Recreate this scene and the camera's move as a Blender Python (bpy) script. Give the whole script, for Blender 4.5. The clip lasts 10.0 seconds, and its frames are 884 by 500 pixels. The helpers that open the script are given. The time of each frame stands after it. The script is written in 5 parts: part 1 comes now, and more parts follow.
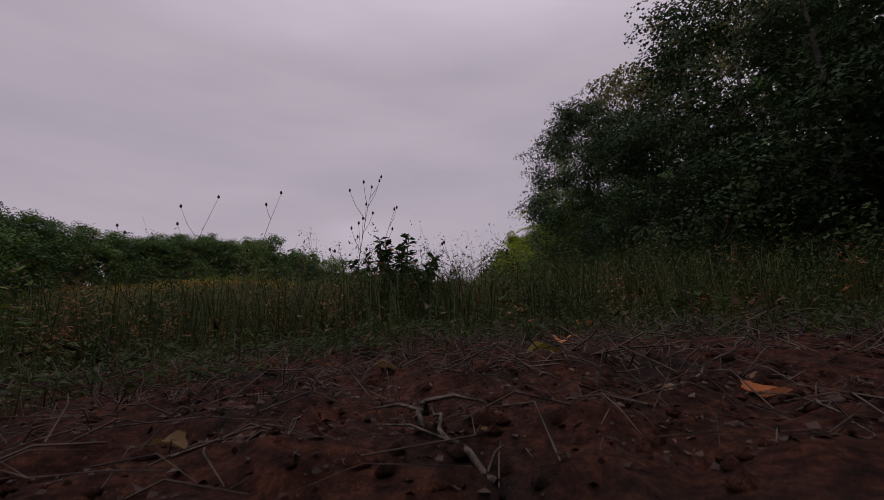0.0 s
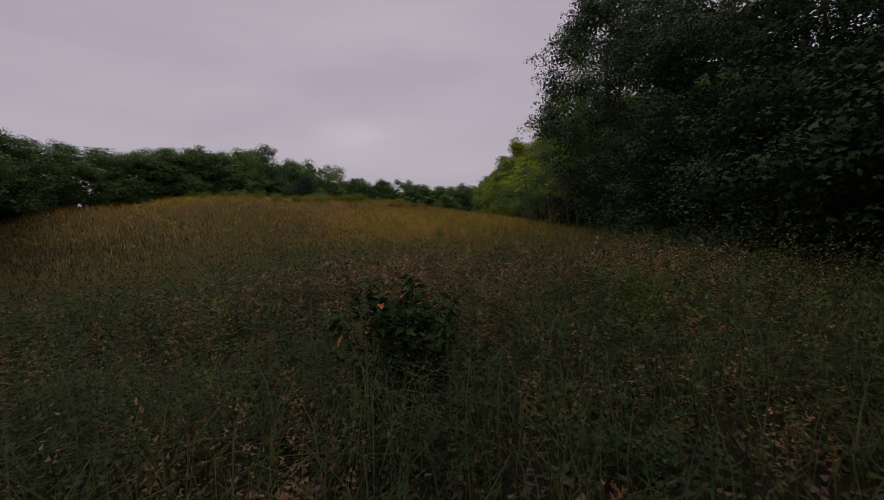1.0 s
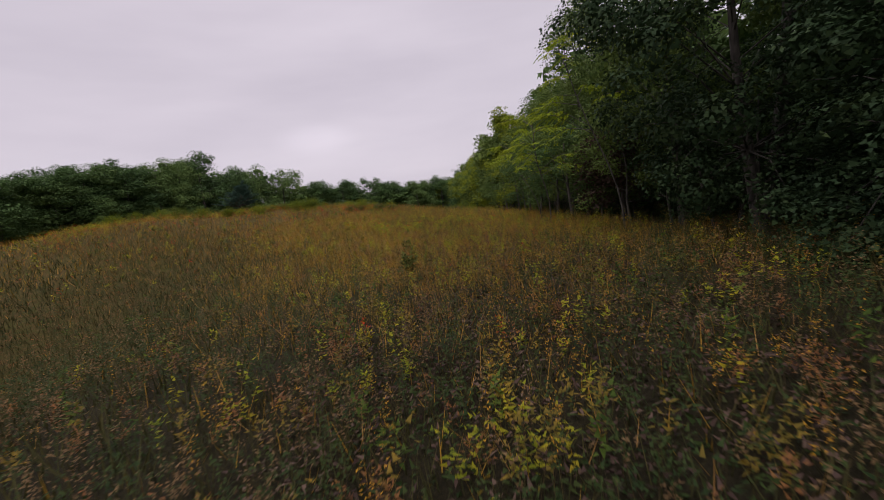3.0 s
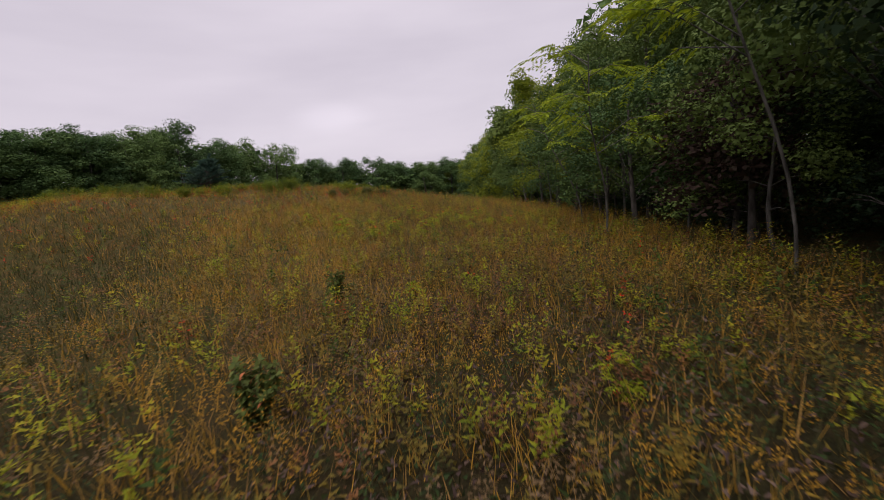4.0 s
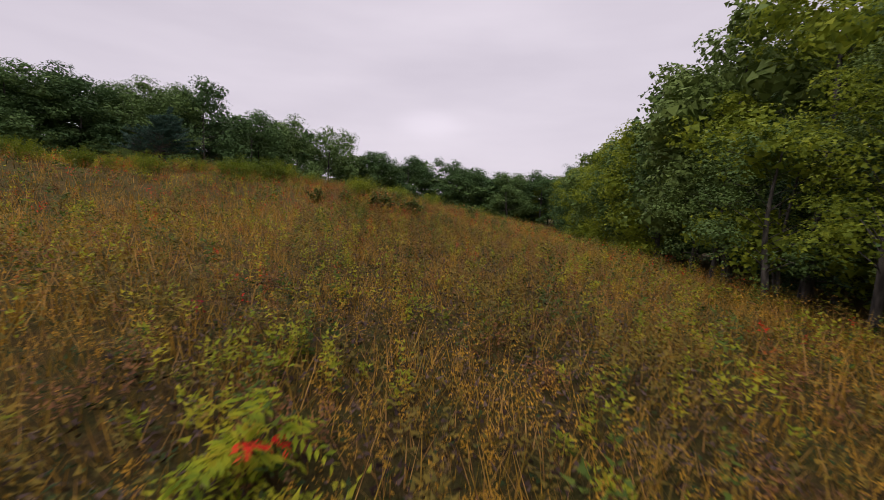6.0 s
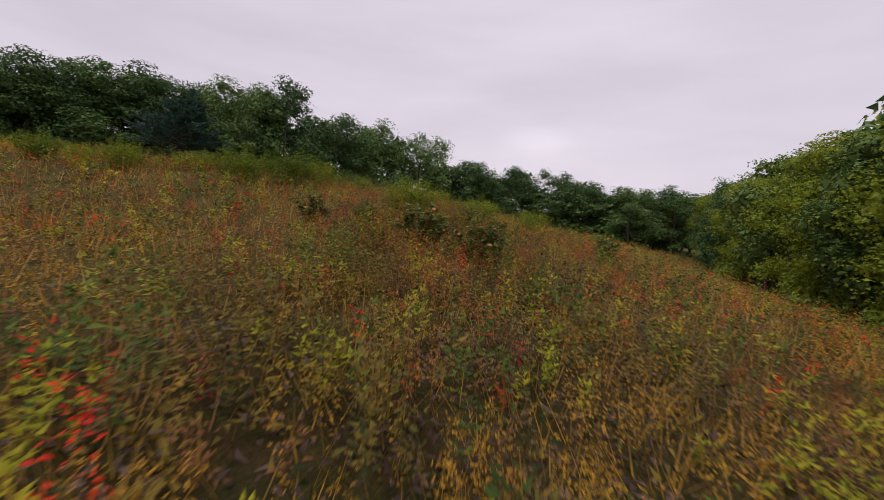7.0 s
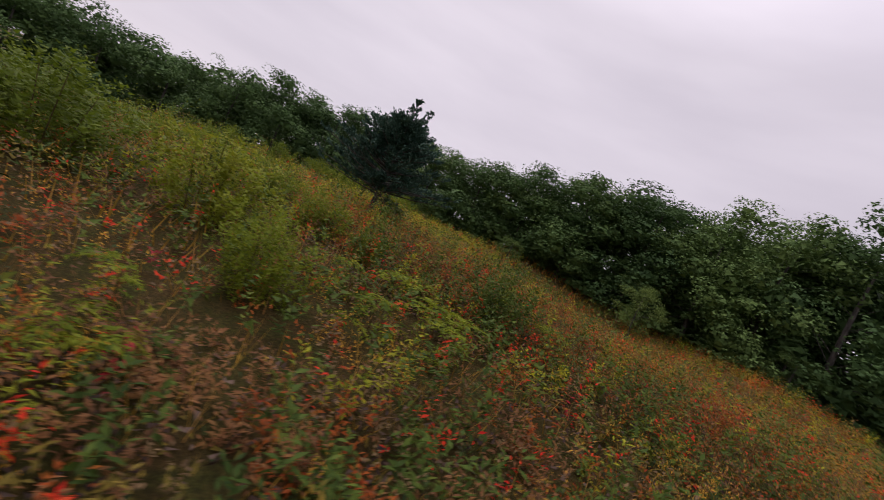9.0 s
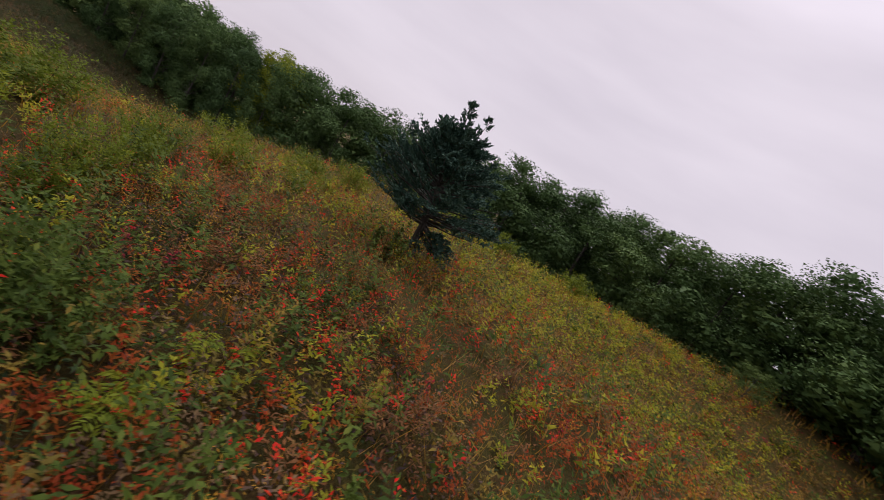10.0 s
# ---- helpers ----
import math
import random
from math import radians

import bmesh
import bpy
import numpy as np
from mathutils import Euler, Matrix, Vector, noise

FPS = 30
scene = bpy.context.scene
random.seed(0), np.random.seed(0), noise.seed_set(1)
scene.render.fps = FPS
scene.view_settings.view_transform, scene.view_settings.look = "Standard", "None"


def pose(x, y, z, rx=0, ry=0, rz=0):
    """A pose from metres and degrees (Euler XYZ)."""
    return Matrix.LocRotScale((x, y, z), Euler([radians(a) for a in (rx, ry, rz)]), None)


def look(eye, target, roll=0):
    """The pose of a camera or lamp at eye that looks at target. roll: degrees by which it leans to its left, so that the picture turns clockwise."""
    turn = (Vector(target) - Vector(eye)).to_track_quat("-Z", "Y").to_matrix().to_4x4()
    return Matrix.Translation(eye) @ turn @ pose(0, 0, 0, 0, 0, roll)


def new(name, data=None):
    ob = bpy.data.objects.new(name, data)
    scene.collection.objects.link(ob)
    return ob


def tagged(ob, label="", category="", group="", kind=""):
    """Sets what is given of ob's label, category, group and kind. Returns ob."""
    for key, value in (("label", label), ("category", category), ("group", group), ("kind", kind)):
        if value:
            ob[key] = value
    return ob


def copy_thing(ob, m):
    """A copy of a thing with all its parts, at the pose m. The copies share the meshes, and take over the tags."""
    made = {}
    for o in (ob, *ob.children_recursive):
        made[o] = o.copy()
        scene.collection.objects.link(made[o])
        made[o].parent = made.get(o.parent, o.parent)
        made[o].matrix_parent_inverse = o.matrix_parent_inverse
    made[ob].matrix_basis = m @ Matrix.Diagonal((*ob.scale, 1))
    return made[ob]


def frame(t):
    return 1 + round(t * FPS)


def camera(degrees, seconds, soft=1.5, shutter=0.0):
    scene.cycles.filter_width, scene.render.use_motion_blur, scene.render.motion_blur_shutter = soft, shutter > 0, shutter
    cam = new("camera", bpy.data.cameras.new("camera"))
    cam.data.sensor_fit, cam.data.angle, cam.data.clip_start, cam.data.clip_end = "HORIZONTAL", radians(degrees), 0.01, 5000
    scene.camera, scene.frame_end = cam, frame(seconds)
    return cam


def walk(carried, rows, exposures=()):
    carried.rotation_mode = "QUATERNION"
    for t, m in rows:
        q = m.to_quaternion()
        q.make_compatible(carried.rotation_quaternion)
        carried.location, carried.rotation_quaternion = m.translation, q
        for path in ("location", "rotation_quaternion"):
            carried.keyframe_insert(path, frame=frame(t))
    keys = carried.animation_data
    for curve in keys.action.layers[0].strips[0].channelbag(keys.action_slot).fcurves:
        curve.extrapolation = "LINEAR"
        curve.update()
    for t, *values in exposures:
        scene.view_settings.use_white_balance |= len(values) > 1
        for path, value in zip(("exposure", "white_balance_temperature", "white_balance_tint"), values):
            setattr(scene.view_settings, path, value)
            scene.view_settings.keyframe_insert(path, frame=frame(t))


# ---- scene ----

# ---------------------------------------------------------------- camera and walk
cam = camera(92.0, 10.0, soft=0.65, shutter=0.09)
# seconds, x, y, z, yaw to the left, pitch up, lean
PATH = [
    (0, 0.00, 0.01, 0.15, 0.3, 7.9, -0.5),
    (0.1, 0.00, 0.05, 0.21, 0.3, 6.3, -0.7),
    (0.3, 0.00, 0.25, 0.50, 0.4, 1.4, -1.5),
    (0.5, 0.01, 0.58, 1.03, 0.5, -2.3, -2.0),
    (1, -0.13, 1.47, 1.40, 0.6, -5.2, -2.0),
    (1.5, -0.32, 2.96, 1.51, 0.4, -5.1, -1.7),
    (2, -0.47, 5.21, 1.46, 0.3, -4.9, -2.3),
    (2.5, -0.35, 8.40, 1.49, -2.5, -5.1, -8.3),
    (4, 1.35, 19.68, 1.73, -0.3, -8.1, -5.8),
    (4.5, 1.54, 23.96, 1.80, -0.3, -7.9, -4.9),
    (5, 1.52, 28.03, 1.90, -0.1, -7.8, -2.3),
    (5.5, 1.57, 32.89, 2.04, 3.7, -6.8, 0.4),
    (7, -0.29, 46.65, 2.34, 23.2, -4.8, 4.3),
    (7.5, -2.00, 51.19, 2.96, 31.9, -2.5, 6.6),
    (8, -3.55, 55.27, 3.45, 52.9, 1.4, 13.8),
    (8.5, -5.26, 60.04, 3.64, 75.4, 0.6, 20.4),
    (9, -7.59, 64.41, 4.17, 100.4, -2.6, 25.0),
    (9.5, -10.46, 66.74, 4.83, 118.8, -5.6, 29.8),
    (10, -13.43, 67.51, 5.44, 138.3, -8.2, 31.4),
]
EXPOSURES = [(0, -0.65, 6500, 18), (1, -0.58, 6500, 15), (2, -0.4, 6500, 13.5), (2.5, -0.17, 6500, 13), (4, 0.08, 6500, 12), (5.5, 0.12, 6500, 12), (7, 0.12, 6500, 12), (10, 0.12, 6500, 12)]


def aimed(x, y, z, yaw, pitch, lean):
    eye, a, b = Vector((x, y, z)), radians(yaw), radians(pitch)
    return look(eye, eye + Vector((-math.sin(a) * math.cos(b), math.cos(a) * math.cos(b), math.sin(b))), lean)


walk(cam, [(t, aimed(*p)) for t, *p in PATH], EXPOSURES)

# ---------------------------------------------------------------- world and sun: a closed, bright overcast
world = bpy.data.worlds.new("overcast_sky")
scene.world = world
world.use_nodes = True
wn, wl = world.node_tree.nodes, world.node_tree.links
wn.clear()
w_out, w_bg = wn.new("ShaderNodeOutputWorld"), wn.new("ShaderNodeBackground")
w_sky = wn.new("ShaderNodeTexSky")
w_sky.sky_type, w_sky.sun_disc = "NISHITA", False
w_sky.sun_elevation, w_sky.sun_rotation = radians(50), radians(200)
w_sky.air_density, w_sky.dust_density = 1.0, 4.0
w_co, w_map = wn.new("ShaderNodeTexCoord"), wn.new("ShaderNodeMapping")
w_map.inputs["Scale"].default_value = (1.0, 1.0, 4.5)
w_noise, w_ramp, w_mix = wn.new("ShaderNodeTexNoise"), wn.new("ShaderNodeValToRGB"), wn.new("ShaderNodeMix")
w_noise.inputs["Scale"].default_value, w_noise.inputs["Detail"].default_value = 1.7, 4.0
w_ramp.color_ramp.elements[0].position, w_ramp.color_ramp.elements[0].color = 0.3, (0.605, 0.555, 0.63, 1)
w_ramp.color_ramp.elements[1].position, w_ramp.color_ramp.elements[1].color = 0.75, (0.75, 0.69, 0.765, 1)
w_mix.data_type = "RGBA"
w_mix.inputs["Factor"].default_value = 0.94
w_dim = wn.new("ShaderNodeVectorMath")
w_dim.operation = "SCALE"
w_dim.inputs["Scale"].default_value = 0.1
wl.new(w_co.outputs["Generated"], w_map.inputs["Vector"])
wl.new(w_map.outputs["Vector"], w_noise.inputs["Vector"])
wl.new(w_noise.outputs["Fac"], w_ramp.inputs["Fac"])
wl.new(w_sky.outputs["Color"], w_dim.inputs[0])
wl.new(w_dim.outputs["Vector"], w_mix.inputs["A"])
# one brighter cloud low over the end of the meadow
w_flat, w_off, w_spot, w_cloud = wn.new("ShaderNodeMapping"), wn.new("ShaderNodeVectorMath"), wn.new("ShaderNodeMapRange"), wn.new("ShaderNodeVectorMath")
w_flat.inputs["Scale"].default_value = (1.0, 1.0, 2.6)
w_off.operation = "DISTANCE"
w_off.inputs[1].default_value = (-0.205, 0.963, 0.46)
w_spot.interpolation_type = "SMOOTHSTEP"
w_spot.inputs["From Min"].default_value, w_spot.inputs["From Max"].default_value = 0.02, 0.11
w_spot.inputs["To Min"].default_value, w_spot.inputs["To Max"].default_value = 1.1, 1.0
w_cloud.operation = "SCALE"
wl.new(w_co.outputs["Generated"], w_flat.inputs["Vector"])
wl.new(w_flat.outputs["Vector"], w_off.inputs[0])
wl.new(w_off.outputs["Value"], w_spot.inputs["Value"])
wl.new(w_ramp.outputs["Color"], w_cloud.inputs[0])
wl.new(w_spot.outputs["Result"], w_cloud.inputs["Scale"])
wl.new(w_cloud.outputs["Vector"], w_mix.inputs["B"])
# a clouded sky is brighter overhead than along the horizon
w_sep, w_up, w_gain = wn.new("ShaderNodeSeparateXYZ"), wn.new("ShaderNodeMapRange"), wn.new("ShaderNodeVectorMath")
w_up.inputs["From Min"].default_value, w_up.inputs["From Max"].default_value = 0.5, 1.0
w_up.inputs["To Min"].default_value, w_up.inputs["To Max"].default_value = 1.0, 2.3
w_gain.operation = "SCALE"
wl.new(w_co.outputs["Generated"], w_sep.inputs[0])
wl.new(w_sep.outputs["Z"], w_up.inputs["Value"])
wl.new(w_mix.outputs["Result"], w_gain.inputs[0])
wl.new(w_up.outputs["Result"], w_gain.inputs["Scale"])
wl.new(w_gain.outputs["Vector"], w_bg.inputs["Color"])
wl.new(w_bg.outputs["Background"], w_out.inputs["Surface"])
w_bg.inputs["Strength"].default_value = 1.0

sun = new("sun", bpy.data.lights.new("sun", "SUN"))
sun.data.energy, sun.data.angle, sun.data.color = 1.0, radians(25), (1.0, 0.96, 0.9)
sun.matrix_world = look((-20, -40, 60), (0, 0, 0))


# ---------------------------------------------------------------- materials
def leafy(name, colours, patch=0.35, rough=0.6, through_light=0.3, patch_scale=0.9, vary="island", gloss=0.1, single=0.28, clump_scale=4.5):
    """Leaves and blades: colours along a ramp, alike within a plant, with soft patches over the plan and light that passes through."""
    mat = bpy.data.materials.new(name)
    mat.use_nodes = True
    n, l = mat.node_tree.nodes, mat.node_tree.links
    bsdf, out = n["Principled BSDF"], n["Material Output"]
    geo, ramp = n.new("ShaderNodeNewGeometry"), n.new("ShaderNodeValToRGB")
    co, nz, add = n.new("ShaderNodeTexCoord"), n.new("ShaderNodeTexNoise"), n.new("ShaderNodeMath")
    nz.inputs["Scale"].default_value, nz.inputs["Detail"].default_value = patch_scale, 3.0
    l.new(co.outputs["Object"], nz.inputs["Vector"])
    sub = n.new("ShaderNodeMath")
    sub.operation = "MULTIPLY_ADD"
    sub.inputs[1].default_value, sub.inputs[2].default_value = patch * 4, -patch * 2
    l.new(nz.outputs["Fac"], sub.inputs[0])
    calm = n.new("ShaderNodeMath")
    calm.operation = "MULTIPLY_ADD"
    calm.inputs[1].default_value, calm.inputs[2].default_value = single, 0.5 - single / 2
    l.new(geo.outputs["Random Per Island"], calm.inputs[0])
    add.operation = "ADD"
    add.use_clamp = True
    tuft, clump = n.new("ShaderNodeTexNoise"), n.new("ShaderNodeMath")
    tuft.inputs["Scale"].default_value, tuft.inputs["Detail"].default_value = clump_scale, 1.0
    l.new(co.outputs["Object"], tuft.inputs["Vector"])
    clump.operation = "MULTIPLY_ADD"
    clump.inputs[1].default_value, clump.inputs[2].default_value = 1.3, -0.65
    l.new(tuft.outputs["Fac"], clump.inputs[0])
    both = n.new("ShaderNodeMath")
    both.operation = "ADD"
    l.new(clump.outputs[0], both.inputs[0])
    l.new(sub.outputs[0], both.inputs[1])
    l.new(calm.outputs[0], add.inputs[0])
    l.new(both.outputs[0], add.inputs[1])
    last = add.outputs[0]
    if vary == "object":
        info, more = n.new("ShaderNodeObjectInfo"), n.new("ShaderNodeMath")
        more.operation = "MULTIPLY_ADD"
        more.use_clamp = True
        more.inputs[1].default_value = 0.5
        shift = n.new("ShaderNodeMath")
        shift.operation = "MULTIPLY_ADD"
        shift.inputs[1].default_value, shift.inputs[2].default_value = 0.6, -0.05
        l.new(info.outputs["Random"], shift.inputs[0])
        l.new(last, more.inputs[0])
        l.new(shift.outputs[0], more.inputs[2])
        last = more.outputs[0]
    l.new(last, ramp.inputs["Fac"])
    e = ramp.color_ramp.elements
    for i, c in enumerate(colours):
        at = i / (len(colours) - 1)
        k = e[0] if i == 0 else e[-1] if i == len(colours) - 1 else e.new(at)
        k.position, k.color = at, (*c, 1)
    l.new(ramp.outputs["Color"], bsdf.inputs["Base Color"])
    bsdf.inputs["Roughness"].default_value = rough
    bsdf.inputs["Specular IOR Level"].default_value = gloss
    tr, mx = n.new("ShaderNodeBsdfTranslucent"), n.new("ShaderNodeMixShader")
    mx.inputs["Fac"].default_value = through_light
    l.new(ramp.outputs["Color"], tr.inputs["Color"])
    l.new(bsdf.outputs[0], mx.inputs[1])
    l.new(tr.outputs[0], mx.inputs[2])
    l.new(mx.outputs[0], out.inputs["Surface"])
    return mat


def barky(name, dark, light, scale=9.0):
    mat = bpy.data.materials.new(name)
    mat.use_nodes = True
    n, l = mat.node_tree.nodes, mat.node_tree.links
    bsdf = n["Principled BSDF"]
    co, mp, nz, ramp, bump = (n.new("ShaderNode" + k) for k in ("TexCoord", "Mapping", "TexNoise", "ValToRGB", "Bump"))
    mp.inputs["Scale"].default_value = (1, 1, 0.25)
    nz.inputs["Scale"].default_value, nz.inputs["Detail"].default_value = scale, 6
    ramp.color_ramp.elements[0].position, ramp.color_ramp.elements[0].color = 0.35, (*dark, 1)
    ramp.color_ramp.elements[1].position, ramp.color_ramp.elements[1].color = 0.7, (*light, 1)
    l.new(co.outputs["Object"], mp.inputs["Vector"])
    l.new(mp.outputs["Vector"], nz.inputs["Vector"])
    l.new(nz.outputs["Fac"], ramp.inputs["Fac"])
    l.new(ramp.outputs["Color"], bsdf.inputs["Base Color"])
    l.new(nz.outputs["Fac"], bump.inputs["Height"])
    bump.inputs["Strength"].default_value = 0.6
    bump.inputs["Distance"].default_value = 0.03
    l.new(bump.outputs["Normal"], bsdf.inputs["Normal"])
    bsdf.inputs["Roughness"].default_value = 0.9
    return mat


def soil():
    """Earth: bare and red at the take-off spot, elsewhere under a mat of dead straw, moss and leaf scraps, painted
    dimmer round the start.
    """
    mat = bpy.data.materials.new("soil")
    mat.use_nodes = True
    n, l = mat.node_tree.nodes, mat.node_tree.links
    bsdf = n["Principled BSDF"]
    co = n.new("ShaderNodeTexCoord")

    def noise(scale, detail, rough=0.6):
        k = n.new("ShaderNodeTexNoise")
        k.inputs["Scale"].default_value, k.inputs["Detail"].default_value, k.inputs["Roughness"].default_value = scale, detail, rough
        l.new(co.outputs["Object"], k.inputs["Vector"])
        return k.outputs["Fac"]

    def ramp(value, stops):
        k = n.new("ShaderNodeValToRGB")
        e = k.color_ramp.elements
        for m, (at, c) in enumerate(stops):
            q = e[m] if m < 2 else e.new(at)
            q.position, q.color = at, (*c, 1)
        l.new(value, k.inputs["Fac"])
        return k.outputs["Color"]

    def blend(a, b, fac, how="MIX"):
        k = n.new("ShaderNodeMix")
        k.data_type, k.blend_type = "RGBA", how
        l.new(a, k.inputs["A"])
        l.new(b, k.inputs["B"])
        if isinstance(fac, float):
            k.inputs["Factor"].default_value = fac
        else:
            l.new(fac, k.inputs["Factor"])
        return k.outputs["Result"]

    fine, mid, broad = noise(34, 10, 0.82), noise(3.2, 6), noise(0.45, 5)
    straw = ramp(fine, [(0.3, (0.03, 0.021, 0.009)), (0.7, (0.18, 0.115, 0.034)), (0.5, (0.085, 0.056, 0.017))])
    moss = ramp(fine, [(0.3, (0.02, 0.022, 0.007)), (0.7, (0.13, 0.12, 0.024)), (0.5, (0.06, 0.058, 0.012))])
    mat_of_straw = blend(straw, moss, ramp(mid, [(0.4, (0, 0, 0)), (0.62, (1, 1, 1))]))
    # dimness of the first stretch, put into the mat's colour
    dim_mat = ramp(fine, [(0.3, (0.008, 0.007, 0.004)), (0.7, (0.06, 0.05, 0.022))])
    red = ramp(fine, [(0.36, (0.018, 0.008, 0.006)), (0.64, (0.3, 0.11, 0.06)), (0.52, (0.12, 0.045, 0.026))])
    humus = ramp(fine, [(0.38, (0.006, 0.004, 0.0035)), (0.64, (0.09, 0.05, 0.037))])
    red = blend(red, humus, ramp(mid, [(0.47, (0, 0, 0)), (0.62, (1, 1, 1))]))

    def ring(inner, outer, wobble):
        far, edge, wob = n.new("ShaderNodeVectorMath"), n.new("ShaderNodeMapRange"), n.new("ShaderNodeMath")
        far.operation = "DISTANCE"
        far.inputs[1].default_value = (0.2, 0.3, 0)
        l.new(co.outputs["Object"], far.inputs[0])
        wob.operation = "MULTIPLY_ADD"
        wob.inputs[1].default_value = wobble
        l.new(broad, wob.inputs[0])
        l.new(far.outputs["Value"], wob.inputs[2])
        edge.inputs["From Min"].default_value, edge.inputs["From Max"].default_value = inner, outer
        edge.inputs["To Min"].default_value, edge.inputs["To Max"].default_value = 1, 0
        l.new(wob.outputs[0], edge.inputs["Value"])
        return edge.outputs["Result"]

    c = blend(mat_of_straw, dim_mat, ring(20.0, 28.0, 3.0))
    c = blend(c, humus, ring(3.5, 4.8, 2.0))
    c = blend(c, red, ring(2.3, 3.6, 2.0))
    l.new(c, bsdf.inputs["Base Color"])
    bump = n.new("ShaderNodeBump")
    l.new(fine, bump.inputs["Height"])
    bump.inputs["Strength"].default_value, bump.inputs["Distance"].default_value = 1.0, 0.05
    l.new(bump.outputs["Normal"], bsdf.inputs["Normal"])
    bsdf.inputs["Roughness"].default_value = 0.95
    bsdf.inputs["Specular IOR Level"].default_value = 0.15
    return mat


M_SOIL = soil()
M_BARK = barky("bark", (0.02, 0.017, 0.014), (0.11, 0.095, 0.08))
M_PALE_BARK = barky("pale_bark", (0.04, 0.036, 0.03), (0.15, 0.14, 0.12))
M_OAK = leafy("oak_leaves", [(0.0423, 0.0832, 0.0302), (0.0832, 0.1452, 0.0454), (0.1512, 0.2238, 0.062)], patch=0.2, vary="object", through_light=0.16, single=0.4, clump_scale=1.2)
# wood's shade put into the darker green, its light into the edge green
M_SHADED = leafy("shaded_green_leaves", [(0.0158, 0.0334, 0.015), (0.0317, 0.0581, 0.0238), (0.0616, 0.0924, 0.0334)], patch=0.2, through_light=0.16, single=0.4, clump_scale=1.2)
M_LIT_EDGE = leafy("lit_edge_leaves", [(0.048, 0.085, 0.024), (0.095, 0.15, 0.038), (0.165, 0.22, 0.052)], patch=0.2, vary="object", through_light=0.16, single=0.4, clump_scale=1.2)
M_LIME = leafy("yellowing_leaves", [(0.09, 0.13, 0.02), (0.2, 0.25, 0.025), (0.36, 0.38, 0.035)], patch=0.2, through_light=0.4)
M_MAROON = leafy("maroon_leaves", [(0.035, 0.027, 0.02), (0.085, 0.052, 0.04), (0.07, 0.066, 0.034)], patch=0.2)
M_CEDAR = leafy("cedar_sprays", [(0.0247, 0.058, 0.0453), (0.0464, 0.0928, 0.0653), (0.0783, 0.1334, 0.0834)], patch=0.2, through_light=0.08)
M_DRY = leafy("dry_grass", [(0.1199, 0.064, 0.0213), (0.2998, 0.1599, 0.0442), (0.4795, 0.2772, 0.0798), (0.3117, 0.192, 0.0304), (0.4795, 0.2772, 0.0455)], patch=0.25)
M_GRASS = leafy("olive_grass", [(0.1084, 0.0827, 0.0148), (0.236, 0.1537, 0.0233), (0.4081, 0.2279, 0.0318), (0.5611, 0.2968, 0.0445)], patch=0.25)
# olive and brown, darkened further to carry the dim light of the start
M_DIMMED_GRASS = leafy("dusky_grass", [(0.022, 0.028, 0.01), (0.046, 0.05, 0.016), (0.085, 0.075, 0.026), (0.056, 0.068, 0.02)], patch=0.25)
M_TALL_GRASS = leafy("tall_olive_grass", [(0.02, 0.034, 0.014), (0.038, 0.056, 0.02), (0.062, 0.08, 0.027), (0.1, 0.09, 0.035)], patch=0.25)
M_CRIMSON = leafy("crimson_leaves", [(0.1, 0.016, 0.02), (0.22, 0.022, 0.03), (0.4, 0.03, 0.04), (0.16, 0.06, 0.035)], patch=0.2, through_light=0.3)
M_FORB = leafy("forb_leaves", [(0.0599, 0.0566, 0.0144), (0.1275, 0.103, 0.0206), (0.2146, 0.1514, 0.0247), (0.3381, 0.206, 0.0288)], patch=0.25)
# leaf colours with the same dimness painted in
M_DIMMED = leafy("dimmed_leaves", [(0.015, 0.0287, 0.01), (0.0287, 0.0513, 0.015), (0.0525, 0.0775, 0.02), (0.0575, 0.055, 0.0225)], patch=0.25)
M_BRIGHT = leafy("bright_leaves", [(0.1152, 0.1615, 0.0152), (0.2304, 0.266, 0.019), (0.377, 0.3515, 0.0247), (0.4817, 0.342, 0.0247)], patch=0.2, through_light=0.4)
M_GOLD = leafy("golden_plumes", [(0.2572, 0.1406, 0.0194), (0.456, 0.2434, 0.0238), (0.6198, 0.3299, 0.0368)], patch=0.25)
M_SEED = leafy("seed_heads", [(0.0718, 0.0427, 0.0194), (0.1693, 0.1064, 0.0484), (0.2873, 0.19, 0.0888)], patch=0.2)
M_RED = leafy("red_leaves", [(0.3864, 0.0166, 0.0129), (0.6624, 0.0239, 0.0166), (0.6992, 0.0644, 0.0221), (0.506, 0.1196, 0.0221)], patch=0.2, through_light=0.35)
M_RUST = leafy("rusty_leaves", [(0.0748, 0.0396, 0.0211), (0.1672, 0.0792, 0.0334), (0.264, 0.1188, 0.0422), (0.1936, 0.132, 0.037)], patch=0.2)
M_SUMAC = leafy("sumac_leaves", [(0.0994, 0.149, 0.0132), (0.1987, 0.2594, 0.0166), (0.3422, 0.3643, 0.0199), (0.4637, 0.3422, 0.0243)], patch=0.2, through_light=0.45)
M_STEM = leafy("stems", [(0.045, 0.032, 0.018), (0.1, 0.07, 0.03), (0.075, 0.07, 0.026)], patch=0.2, through_light=0.0)
M_BUSH = leafy("bush_leaves", [(0.065, 0.1, 0.011), (0.13, 0.175, 0.015), (0.205, 0.245, 0.019), (0.28, 0.27, 0.023)], patch=0.15, patch_scale=1.5, vary="object", through_light=0.4)
